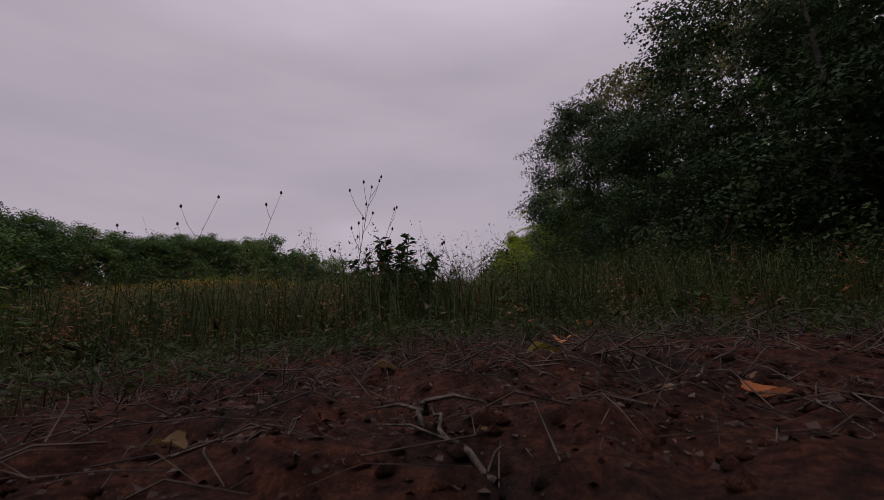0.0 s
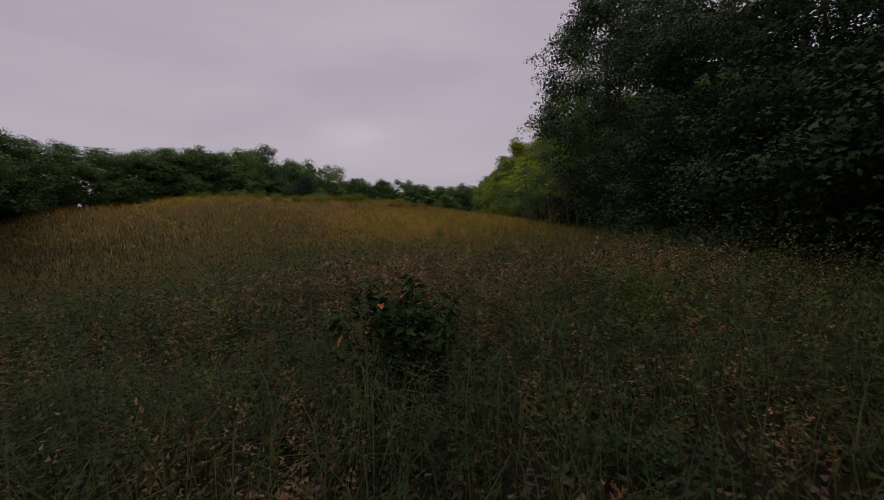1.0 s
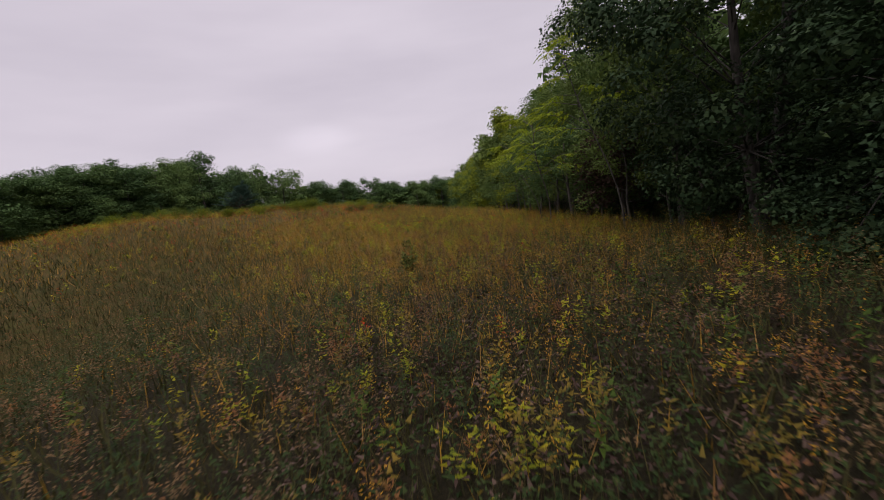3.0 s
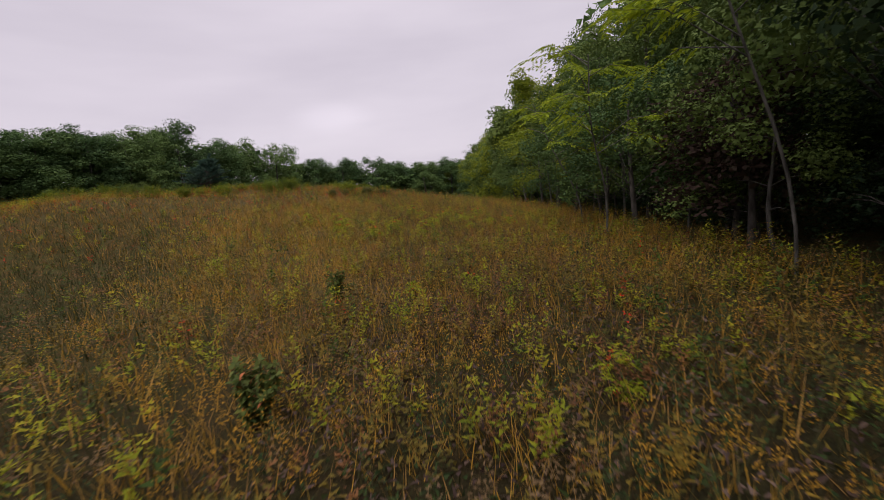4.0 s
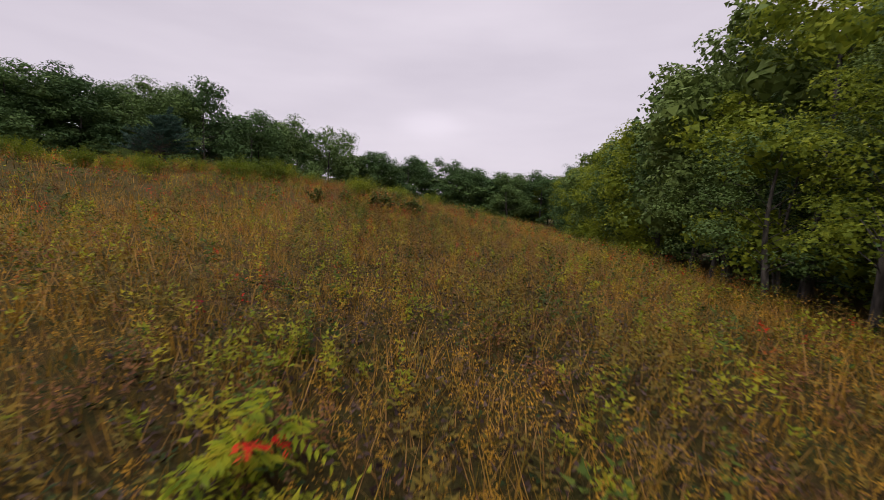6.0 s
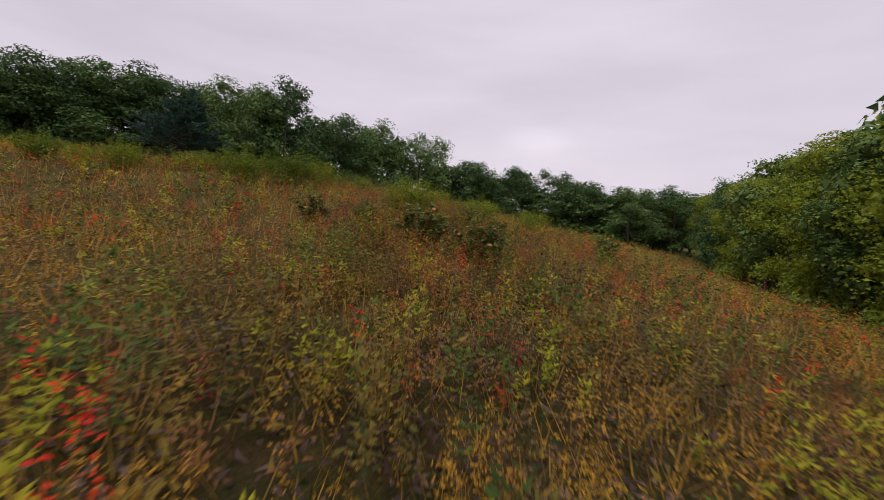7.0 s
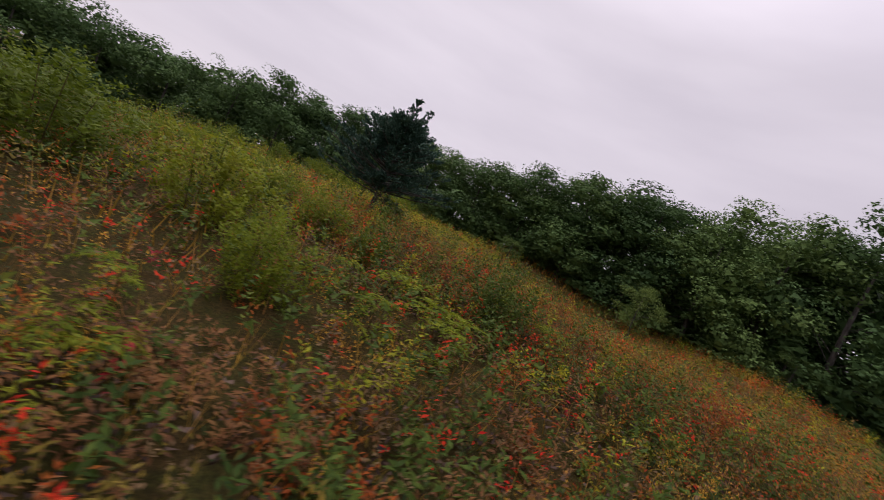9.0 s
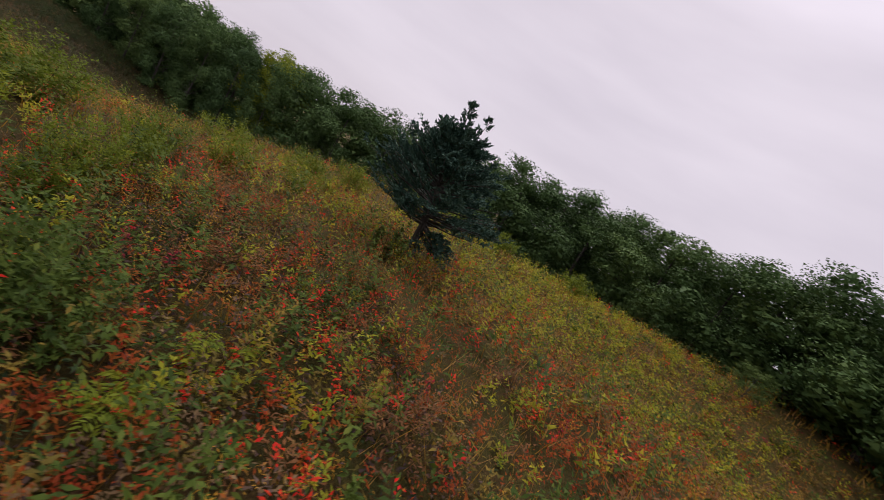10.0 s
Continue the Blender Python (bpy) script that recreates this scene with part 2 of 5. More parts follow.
M_BROAD = leafy("broad_leaves", [(0.0425, 0.0659, 0.017), (0.0797, 0.1116, 0.0255), (0.1381, 0.1647, 0.0382), (0.2231, 0.2125, 0.0531)], patch=0.15, rough=0.55, gloss=0.1)
M_FLAME = leafy("flame_leaves", [(0.2288, 0.0308, 0.0123), (0.3168, 0.0581, 0.0141), (0.3256, 0.0968, 0.0158), (0.2376, 0.1408, 0.0194)], patch=0.2, through_light=0.35)
M_LOCUST = leafy("locust_leaflets", [(0.13, 0.19, 0.016), (0.24, 0.32, 0.02), (0.4, 0.44, 0.028)], patch=0.2, through_light=0.4)
M_LEAFY = leafy("leafy_green", [(0.026, 0.052, 0.01), (0.055, 0.092, 0.015), (0.1, 0.145, 0.022), (0.17, 0.18, 0.026)], patch=0.25)
M_WITHER = leafy("withered_leaves", [(0.0429, 0.0265, 0.0154), (0.1092, 0.0686, 0.0379), (0.2106, 0.1365, 0.0772), (0.2964, 0.2028, 0.1158)], patch=0.15)
M_MAPLE = leafy("dark_lobed_leaves", [(0.0168, 0.0364, 0.014), (0.0308, 0.0602, 0.0196), (0.0588, 0.0924, 0.028)], patch=0.15, gloss=0.04)
M_PALE = leafy("thin_pale_leaves", [(0.1, 0.1, 0.045), (0.17, 0.16, 0.075), (0.24, 0.2, 0.1)], patch=0.2)
M_STUBBLE = barky("dead_stalk", (0.014, 0.01, 0.008), (0.14, 0.1, 0.072), 12)
M_ORANGE = leafy("fallen_leaf", [(0.42, 0.13, 0.05), (0.5, 0.18, 0.07), (0.4, 0.24, 0.12)], patch=0.3)
M_LITTER = leafy("leaf_mould", [(0.02, 0.012, 0.01), (0.065, 0.04, 0.03), (0.15, 0.1, 0.07)], through_light=0.0)
M_TWIG = barky("dead_twig", (0.02, 0.015, 0.013), (0.16, 0.12, 0.095), 60)


# ---------------------------------------------------------------- mesh helpers
def mesh_of(name, verts, quads=None, tris=None, mat=None, smooth=False):
    """A mesh from arrays of corners and of four- and three-cornered faces."""
    me = bpy.data.meshes.new(name)
    verts = np.asarray(verts, np.float32)
    q = np.zeros((0, 4), np.int32) if quads is None else np.asarray(quads, np.int32)
    t = np.zeros((0, 3), np.int32) if tris is None else np.asarray(tris, np.int32)
    me.vertices.add(len(verts))
    me.vertices.foreach_set("co", verts.ravel())
    me.loops.add(q.size + t.size)
    me.loops.foreach_set("vertex_index", np.concatenate([q.ravel(), t.ravel()]))
    me.polygons.add(len(q) + len(t))
    starts = np.concatenate([np.arange(len(q)) * 4, q.size + np.arange(len(t)) * 3]).astype(np.int32)
    me.polygons.foreach_set("loop_start", starts)
    if smooth:
        me.polygons.foreach_set("use_smooth", np.ones(len(q) + len(t), bool))
    me.update(calc_edges=True)
    me.validate()
    if mat:
        me.materials.append(mat)
    return me


def tube(points, radii, sides=6):
    """Corners and faces of a tapered tube along points."""
    p, r = np.asarray(points, float), np.asarray(radii, float)
    d = np.gradient(p, axis=0)
    d /= np.linalg.norm(d, axis=1, keepdims=True) + 1e-9
    ref = np.array([0.31, 0.95, 0.05]) if abs(d[0][2]) > 0.5 else np.array([0.1, 0.05, 0.99])
    u = np.cross(d, ref)
    u /= np.linalg.norm(u, axis=1, keepdims=True)
    v = np.cross(d, u)
    a = np.arange(sides) * 2 * np.pi / sides
    ring = p[:, None] + r[:, None, None] * (np.cos(a)[None, :, None] * u[:, None] + np.sin(a)[None, :, None] * v[:, None])
    n = len(p)
    i, j = np.meshgrid(np.arange(n - 1), np.arange(sides), indexing="ij")
    k = (j + 1) % sides
    return ring.reshape(-1, 3), np.stack([i * sides + j, i * sides + k, (i + 1) * sides + k, (i + 1) * sides + j], -1).reshape(-1, 4)


def joined(pieces):
    vs, fs, base = [], [], 0
    for v, f in pieces:
        vs.append(v)
        fs.append(np.asarray(f) + base)
        base += len(v)
    return np.concatenate(vs), np.concatenate(fs)


def leaf_quads(centre, along, normal, length, width):
    """Kite-shaped leaves: from the stalk end at centre, along, facing normal."""
    along = along / (np.linalg.norm(along, axis=1, keepdims=True) + 1e-9)
    side = np.cross(along, normal)
    side /= np.linalg.norm(side, axis=1, keepdims=True) + 1e-9
    up = np.cross(side, along)
    L, W = np.broadcast_to(length, len(centre))[:, None], np.broadcast_to(width, len(centre))[:, None]
    mid = centre + along * L * 0.45
    v = np.stack([centre, mid + side * W / 2 + up * W * 0.12, centre + along * L - up * L * 0.08, mid - side * W / 2 + up * W * 0.12], 1)
    return v.reshape(-1, 3), np.arange(4 * len(centre)).reshape(-1, 4)


def leaf_points(centre, along, normal, length, width):
    """Leaves farther off: three-cornered."""
    along = along / (np.linalg.norm(along, axis=1, keepdims=True) + 1e-9)
    side = np.cross(along, normal)
    side /= np.linalg.norm(side, axis=1, keepdims=True) + 1e-9
    L, W = np.broadcast_to(length, len(centre))[:, None], np.broadcast_to(width, len(centre))[:, None]
    mid = centre + along * L * 0.25
    v = np.stack([mid + side * W * 0.55, centre + along * L, mid - side * W * 0.55], 1)
    return v.reshape(-1, 3), np.arange(3 * len(centre)).reshape(-1, 3)


def part(name, me, parent, label=""):
    ob = new(name, me)
    ob.parent = parent
    return tagged(ob, label)


def top_level(name, label, category, group="", kind=""):
    return tagged(new(name), label, category, group, kind)


# ---------------------------------------------------------------- the lie of the land
HILL = [-3.26, -2.18, 1.43, 4.38, 2.93, 1.58, 0.14, 4.25, -4.61, -6.65, 2.90, -0.34, -4.23, 1.89, 0.89, 0.97, 3.71, 2.52, 2.55, 0.07, 1.65, -3.00, -1.20]
CX, CY = (-60, -35, -12, 6), (-5, 25, 50, 75, 105)

# swells of the ridge on the left: one row for each x from -40, six metres apart, and one value for each y from 46
SWELLS = (
    (1.18, 0.24, -0.06, 1.26, 0.47, 1.34),
    (0.07, 0.01, 0.75, -0.08, -0.77, 0.48),
    (0.34, 0.72, 0.53, -0.45, -0.68, 1.24),
    (1.09, 0.61, -0.3, 0.26, -0.41, -0.23),
    (-0.06, -0.15, 0.37, 0.21, -0.29, 0.34),
    (-0.16, -0.32, 0.14, -0.24, 0.21, -0.16),
    (0.11, -0.11, 0.31, -0.1, 0.06, -0.48),
)


def land(x, y):
    """Height of the ground: a broad rise to the left and ahead, level beyond the woods' edges."""
    x, y = np.clip(np.asarray(x, float), -60, 9), np.clip(np.asarray(y, float), -15, 115)
    z = HILL[0] + HILL[1] * x / 50 + HILL[2] * y / 50
    for n, amount in enumerate(HILL[3:]):
        cx, cy = CX[n // 5], CY[n % 5]
        z = z + amount * np.exp(-(((x - cx) / 18) ** 2 + ((y - cy) / 22) ** 2) / 2)
    # the lower field on the left is nearly level
    level = 1 / (1 + np.exp((x + 4) / 1.5)) / (1 + np.exp((y - 42) / 4))
    z = z + 0.9 * np.maximum(0, -0.15 - z) * level
    for n, row in enumerate(SWELLS):
        for m, amount in enumerate(row):
            z = z + amount * np.exp(-((x + 40 - 6 * n) ** 2 + (y - 46 - 6 * m) ** 2) / 40.5)
    # a hollow behind the ridge, and ground that falls away to the wood on the left of the start
    z = z - 3.0 * np.exp(-(((x + 17) / 6) ** 2 + ((y - 21) / 9) ** 2) / 2)
    return z - 3.0 / (1 + np.exp((x + 13 + 0.85 * y) / 2.5)) / (1 + np.exp((y - 30) / 4))


def clods(x, y):
    """Fine unevenness of the bare earth."""
    near = np.exp(-((x - 0.2) ** 2 + (y - 1.0) ** 2) / 5)
    x, y = np.asarray(x, float), np.asarray(y, float)
    w = np.sin(x * 9.1 + 2 * np.sin(y * 5.3)) * np.sin(y * 11.7 + 1.5 * np.sin(x * 7.7)) * 0.012
    w = w + np.sin(x * 23 + y * 17) * np.sin(y * 29 - x * 13) * 0.005
    w = w + np.sin(x * 47 + 3 * np.sin(y * 31)) * np.sin(y * 53 + 2 * np.sin(x * 37)) * 0.004
    return 2.0 * w * near + 0.03 * np.sin(x * 1.9 + 1) * np.sin(y * 2.3) * (1 - near)


def ground_sheet():
    xs = np.unique(np.round(np.concatenate([[-3000, -900, -300, -150, -100, -80], np.arange(-70, 14.1, 1.4), np.arange(-1.4, 1.8, 0.04), [20, 30, 60, 150, 400, 1200, 3000]]), 3))
    ys = np.unique(np.round(np.concatenate([[-3000, -900, -300, -100, -50], np.arange(-25, 120.1, 1.4), np.arange(0.2, 2.2, 0.04), [135, 160, 220, 400, 1000, 3000]]), 3))
    X, Y = np.meshgrid(xs, ys, indexing="ij")
    Z = land(X, Y) + clods(X, Y)
    i, j = np.meshgrid(np.arange(len(xs) - 1), np.arange(len(ys) - 1), indexing="ij")
    n = len(ys)
    q = np.stack([i * n + j, (i + 1) * n + j, (i + 1) * n + j + 1, i * n + j + 1], -1).reshape(-1, 4)
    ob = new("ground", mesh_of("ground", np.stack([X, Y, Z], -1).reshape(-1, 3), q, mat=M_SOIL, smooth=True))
    return tagged(ob, "brown earth of a sloping meadow, bare and reddish at one spot", "ground", kind="structure")


ground_sheet()


# ---------------------------------------------------------------- trees
def broad_tree(rng, name, height, spread, leaves, leaf, mat, low=0.12, bark=None, lobes=34, label="", pointed=False, dense=1.0, waist=0.5, lift=0.45, inner=0.2):
    """A broad-leaved tree: a tapered trunk, limbs to the lobes of the crown, and a crown of single leaves in clumps."""
    root = top_level(name, label, "tree")
    bend = rng.normal(0, 0.25, 2)
    tz = np.linspace(0, 1, 8)
    trunk_p = np.stack([bend[0] * np.sin(tz * 3), bend[1] * np.sin(tz * 2.4), tz * height * 0.82], 1)
    r0 = 0.012 * height + 0.03
    pieces = [tube(trunk_p, r0 * (1 - 0.85 * tz) + 0.15 * r0 * np.exp(-tz * 20), 8)]
    cs, rs = [], []
    for k in range(lobes):
        f = (k + rng.random()) / lobes
        z = height * (low + (0.88 - low) * f)
        env = spread * (0.76 + 0.26 * min(1, f / 0.4)) * math.sqrt(max(0.05, 1 - max(0, (f - waist) / (1.07 - waist)) ** 2))
        a = rng.random() * 2 * np.pi + k * 2.4
        d = env * (0.52 + 0.36 * rng.random())
        c = np.array([d * np.cos(a), d * np.sin(a), z])
        cs.append(c)
        rs.append(spread * (0.27 + 0.13 * rng.random()) * (1 - 0.1 * f) * dense)
        at = float(np.clip((z - 0.45 * d) / (height * 0.82), 0.22, 0.95))
        b = np.array([np.interp(at, tz, trunk_p[:, i]) for i in range(3)])
        m = b + (c - b) * 0.55 + np.array([0, 0, 0.22 * d * (0.4 + rng.random())]) + rng.normal(0, 0.05 * d, 3)
        pieces.append(tube([b, m, c], [r0 * 0.19 * (1.15 - at), r0 * 0.1 * (1.15 - at), 0.008], 4))
    cs.append(np.array([0, 0, height * 0.74]))
    rs.append(spread * 0.52)
    lobes += 1
    cs, rs = np.array(cs), np.array(rs)
    alone = leaf < 0.2
    v, q = joined(pieces[:1] if alone else pieces)
    bole = part("trunk", mesh_of("trunk", v, q, mat=bark or M_BARK, smooth=True), root)
    for v, q in pieces[1:] if alone else ():
        part("limb", mesh_of("limb", v, q, mat=bark or M_BARK, smooth=True), bole)
    # each lobe carries smaller clumps over its outside, and the leaves sit on the clumps
    per = 13
    sd = rng.normal(size=(lobes, per, 3)) + [0, 0, lift]
    sd /= np.linalg.norm(sd, axis=2, keepdims=True)
    sc = cs[:, None] + sd * (rs[:, None] * (0.55 + 0.45 * rng.random((lobes, per))))[..., None] * [1, 1, 0.8]
    sr = rs[:, None] * (0.3 + 0.2 * rng.random((lobes, per)))
    sc, sr, sd = sc.reshape(-1, 3), sr.ravel(), sd.reshape(-1, 3)
    sc[:, 2] = np.maximum(sc[:, 2], 0.4)
    pick = rng.choice(lobes * per, leaves, p=sr**2 / (sr**2).sum())
    d = rng.normal(size=(leaves, 3)) + [0, 0, lift]
    d /= np.linalg.norm(d, axis=1, keepdims=True)
    c = sc[pick] + d * (sr[pick] * (0.66 + 0.38 * rng.random(leaves) ** 0.6))[:, None] * [1, 1, 0.95 - 0.4 * lift]
    c[:, 2] = np.maximum(c[:, 2], 0.2 + 0.3 * rng.random(leaves))
    out = d + 0.5 * sd[pick] + rng.normal(0, 0.4, (leaves, 3)) + [0, 0, 0.6]
    along = rng.normal(0, 1, (leaves, 3)) + [0, 0, -0.4] + d * 0.5
    size = leaf * (0.65 + 0.7 * rng.random(leaves))
    if pointed:
        # leaves lie like shingles on the outside of their clump
        flat = d + 0.25 * rng.normal(size=(leaves, 3))
        flat /= np.linalg.norm(flat, axis=1, keepdims=True)
        along -= 0.85 * (along * flat).sum(1, keepdims=True) * flat
        out = flat + [0, 0, 0.25]
        v, t = leaf_points(c, along, out, size, size * (0.85 if leaf > 0.12 else 0.7))
        # shaded inner leaves close the crown
        n = int(leaves * inner)
        pick = rng.choice(lobes, n, p=rs**2 / (rs**2).sum())
        d = rng.normal(size=(n, 3))
        d /= np.linalg.norm(d, axis=1, keepdims=True)
        c = cs[pick] + d * (rs[pick] * (0.3 + 0.4 * rng.random(n)))[:, None] * [1, 1, 0.8]
        c[:, 2] = np.maximum(c[:, 2], 0.5)
        big = (2.3 if leaf > 0.15 else 1.25) * leaf * (0.7 + 0.6 * rng.random(n))
        iv, it = leaf_points(c, np.cross(d, rng.normal(size=(n, 3))), d, big, big * 0.8)
        part("crown", mesh_of("crown", np.concatenate([v, iv]), None, np.concatenate([t, it + len(v)]), mat), root)
        return root
    v, q = leaf_quads(c, along, out, size, size * 0.62)
    part("crown", mesh_of("crown", v, q, mat=mat), root)
    return root


def planted(proto, x, y, top, turn, wide=1.0):
    """A copy of a tree, set on the ground and grown until its top stands at the height top."""
    z = float(land(x, y)) - 0.1
    high = max(c[2] for ob in proto.children for c in ob.bound_box)
    k = (top - z) / high
    ob = copy_thing(proto, pose(x, y, z, 0, 0, turn))
    ob.scale = (wide * k**0.5, wide * k**0.5, k)
    return ob


rng = np.random.default_rng(7)
EDGE = "full dark green broad-leaved tree at the edge of the wood"
FAR = [broad_tree(np.random.default_rng(20 + k), "tree", 12, s, 11500, 0.165, M_OAK, 0.02, lobes=n + 8, label=EDGE, pointed=True, dense=1.15, waist=0.45) for k, (s, n) in enumerate([(3.7, 26), (3.5, 24), (4.0, 28), (3.7, 25)])]
FAR_LIME = broad_tree(np.random.default_rng(31), "tree", 12, 3.6, 11500, 0.16, M_LIME, 0.06, pointed=True, label="broad-leaved tree turning yellow-green at the edge of the wood")
BACK = [broad_tree(np.random.default_rng(60 + k), "tree", 12, 4.4, 2600, 0.4, M_OAK, 0.05, lobes=26, pointed=True, label="dark green tree standing deeper in the wood") for k in range(2)]
NEAR = [broad_tree(np.random.default_rng(40 + k), "tree", 13, s, 31000 if m is M_SHADED else 28000, 0.112, m, low, lobes=n, pointed=True, inner=0.4 if m is M_SHADED else 0.32 if low < 0.2 else 0.16, dense=0.86, waist=0.62, lift=0.85, label="tall dark green broad-leaved tree beside the meadow") for k, (s, n, m, low) in enumerate([(4.3, 48, M_SHADED, 0.04), (4.0, 40, M_LIT_EDGE, 0.12), (4.3, 44, M_LIT_EDGE, 0.12), (4.1, 40, M_LIT_EDGE, 0.24)])]
MAROON = broad_tree(np.random.default_rng(50), "tree", 9, 3.0, 6000, 0.22, M_MAROON, 0.2, label="small tree with dark maroon leaves under taller trees")

TALL = [broad_tree(np.random.default_rng(35 + k), "tree", 12, 3.8, 12000, 0.2, M_LIT_EDGE, 0.2, lobes=40, label=EDGE, pointed=True, waist=0.55, lift=0.6) for k in range(2)]
UNDER_LIME = broad_tree(np.random.default_rng(75), "tree", 6, 2.3, 7600, 0.09, M_LIME, 0.3, lobes=24, pointed=True, waist=0.5, lift=0.9, label="small yellow-green tree at the edge of the wood")
UNDER = [broad_tree(np.random.default_rng(70 + k), "tree", 6, 2.3, 7600, 0.09, m, 0.2, lobes=24, pointed=True, waist=0.5, lift=0.9, label="small leafy tree under the edge of the wood") for k, m in enumerate((M_LIT_EDGE, M_OAK, M_LIT_EDGE))]
SHADE_FILL = broad_tree(np.random.default_rng(78), "tree", 6, 2.6, 6000, 0.12, M_SHADED, 0.06, lobes=26, pointed=True, waist=0.5, lift=0.7, label="low dark tree added to fill the shade under the wood")
OPEN = broad_tree(np.random.default_rng(55), "tree", 14, 2.6, 5200, 0.15, M_PALE, 0.5, M_PALE_BARK, lobes=34, label="tall thin-leaved tree with an open pale crown", pointed=True, dense=0.75)

# front row of the far wood: x, y, height of the top
FAR_ROW = [
    (5.2, 110.4, 7.9), (0, 106.2, 7.4), (-6.5, 107.1, 8.1), (-10.5, 107.9, 9.4), (-16, 105.2, 9.5), (-20.5, 102.5, 9.6),
    (-25.6, 97.4, 12.1), (-29.4, 92.2, 13.1), (-31.8, 87.4, 12.9), (-33.6, 81.2, 14), (-35, 78, 13.2), (-36.4, 75, 13.2),
    (-38.4, 71.2, 12.9), (-40.1, 67, 12.3), (-41.5, 63.7, 11.5), (-42.5, 61.2, 10.8),
]
# the last three trees are unseen, added behind the start to shade it
LEFT_ROW = [
    (-43.5, 58.3, 10.8), (-44.7, 54.2, 10.6), (-45.8, 50.5, 10.8), (-45.7, 46.8, 11.1), (-45.3, 43.2, 11.0), (-44.7, 38.6, 10.9),
    (-42, 35, 9.7), (-38.5, 31, 8.8), (-35, 27.5, 8.5), (-32, 24, 8.2), (-29.2, 20, 8.2), (-26.5, 16, 8.2),
    (-23.5, 12.2, 8.2), (-20.5, 8.0, 8.0), (-17.5, 4, 8.2), (-14, 0, 8.4), (-10.5, -3.5, 9), (-6.5, -6.5, 9.5), (-2.5, -8, 10), (2.5, -8, 11), (7, -5.5, 11.5),
]
for row in (FAR_ROW, LEFT_ROW):
    for k, (x, y, top) in enumerate(row):
        proto = FAR_LIME if (x, y) in ((-26.5, 16),) else BACK[k % 2] if y < 8 else FAR[k % 4]
        planted(proto, x, y, top + 0.2 + 0.6 * rng.random(), rng.random() * 360, (1.12 if y > 30 else 0.95) + 0.2 * rng.random())
    # trees behind the front row
    for (x, y, top), (x2, y2, top2) in zip(row[:-1], row[1:]):
        d = Vector((y - y2, x2 - x, 0)).normalized() * -(3.5 + 2 * rng.random())
        for far, down in ((1.0, 0.5), (2.1, 1.2)) if y > 28 else ((1.0, 0.5),):
            planted(BACK[int(rng.integers(2))], (x + x2) / 2 + d.x * far, (y + y2) / 2 + d.y * far, (top + top2) / 2 - down + 0.5 * rng.random(), rng.random() * 360, 1.3)

# low trees that close the foot of the far wood
for (x, y, top), (x2, y2, top2) in zip(FAR_ROW[:-1], FAR_ROW[1:]):
    planted(BACK[0], (x + x2) / 2 - 1.2, (y + y2) / 2 + 0.5, float(land(x, y)) + 5.0 + rng.random(), rng.random() * 360, 1.1)

# narrow young trees before the wood on the left of the start
for x, y, top in ((-25.6, 19.2, 7.4), (-22.5, 16, 7.2), (-19.5, 13, 7.4), (-16.6, 10, 7.2), (-13.7, 7, 7.0), (-10.9, 4, 7.2)):
    planted(FAR[int(rng.integers(4))], x, y, top, rng.random() * 360, 0.74)

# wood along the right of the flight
# k 0 wears the shade-darkened leaves, the others the lightened ones
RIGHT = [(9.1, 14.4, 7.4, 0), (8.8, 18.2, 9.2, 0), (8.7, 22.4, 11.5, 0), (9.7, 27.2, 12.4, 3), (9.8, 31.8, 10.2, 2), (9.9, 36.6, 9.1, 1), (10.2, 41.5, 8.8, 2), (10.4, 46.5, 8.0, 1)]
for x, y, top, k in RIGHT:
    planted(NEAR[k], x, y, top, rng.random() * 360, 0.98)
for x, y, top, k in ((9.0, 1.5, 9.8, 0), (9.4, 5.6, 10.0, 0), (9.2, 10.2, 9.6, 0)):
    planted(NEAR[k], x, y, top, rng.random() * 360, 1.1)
for k in range(14):
    y = 51.5 + k * 4.4
    proto = FAR_LIME if k in (0, 3, 5, 6, 8, 9, 12, 13) else TALL[k % 2] if k < 9 else FAR[k % 4]
    planted(proto, 9.7 + 0.4 * rng.random(), y, (9.0 if k < 3 else 8.2 - 0.05 * k) + 0.7 * rng.random(), rng.random() * 360, 1.05)
planted(FAR_LIME, 6.8, 113.5, 7.2, 15, 1.1)
for x, y, top in ((-33.6, 71.5, 6.2), (-31.6, 78.5, 6.0), (-36.6, 63.2, 5.6), (-26.8, 86.0, 5.6)):
    planted(UNDER[0], x, y, top, rng.random() * 360, 0.9)
planted(UNDER_LIME, 8.2, 46.8, 5.2, 70, 1.0)
planted(OPEN, 11.0, 25.0, 15.0, 20)
planted(OPEN, 12.5, 20.8, 15.2, 130, 1.15)
planted(OPEN, 13.4, 17.0, 14.6, 250)
planted(UNDER_LIME, 8.9, 39.0, 6.0, 10, 0.9)
for k in range(22):
    planted(BACK[k % 2], 14.4 + 1.5 * rng.random(), -4 + k * 5.2, (9.0 if 5 <= k <= 8 else 12.2 - 0.16 * k) + 1.5 * rng.random(), rng.random() * 360, 1.15)
for k in range(10):
    planted(BACK[(k + 1) % 2], 20 + 2 * rng.random(), -6 + k * 8.5, 9 if 3 <= k <= 5 else 13, rng.random() * 360, 1.5)
for x, y, top in ((2.5, 117, 7.4), (8, 116, 8.2), (-3, 114.5, 7.2), (12.5, 110, 9), (5.5, 121, 7.5)):
    planted(BACK[0], x, y, top, rng.random() * 360, 1.4)
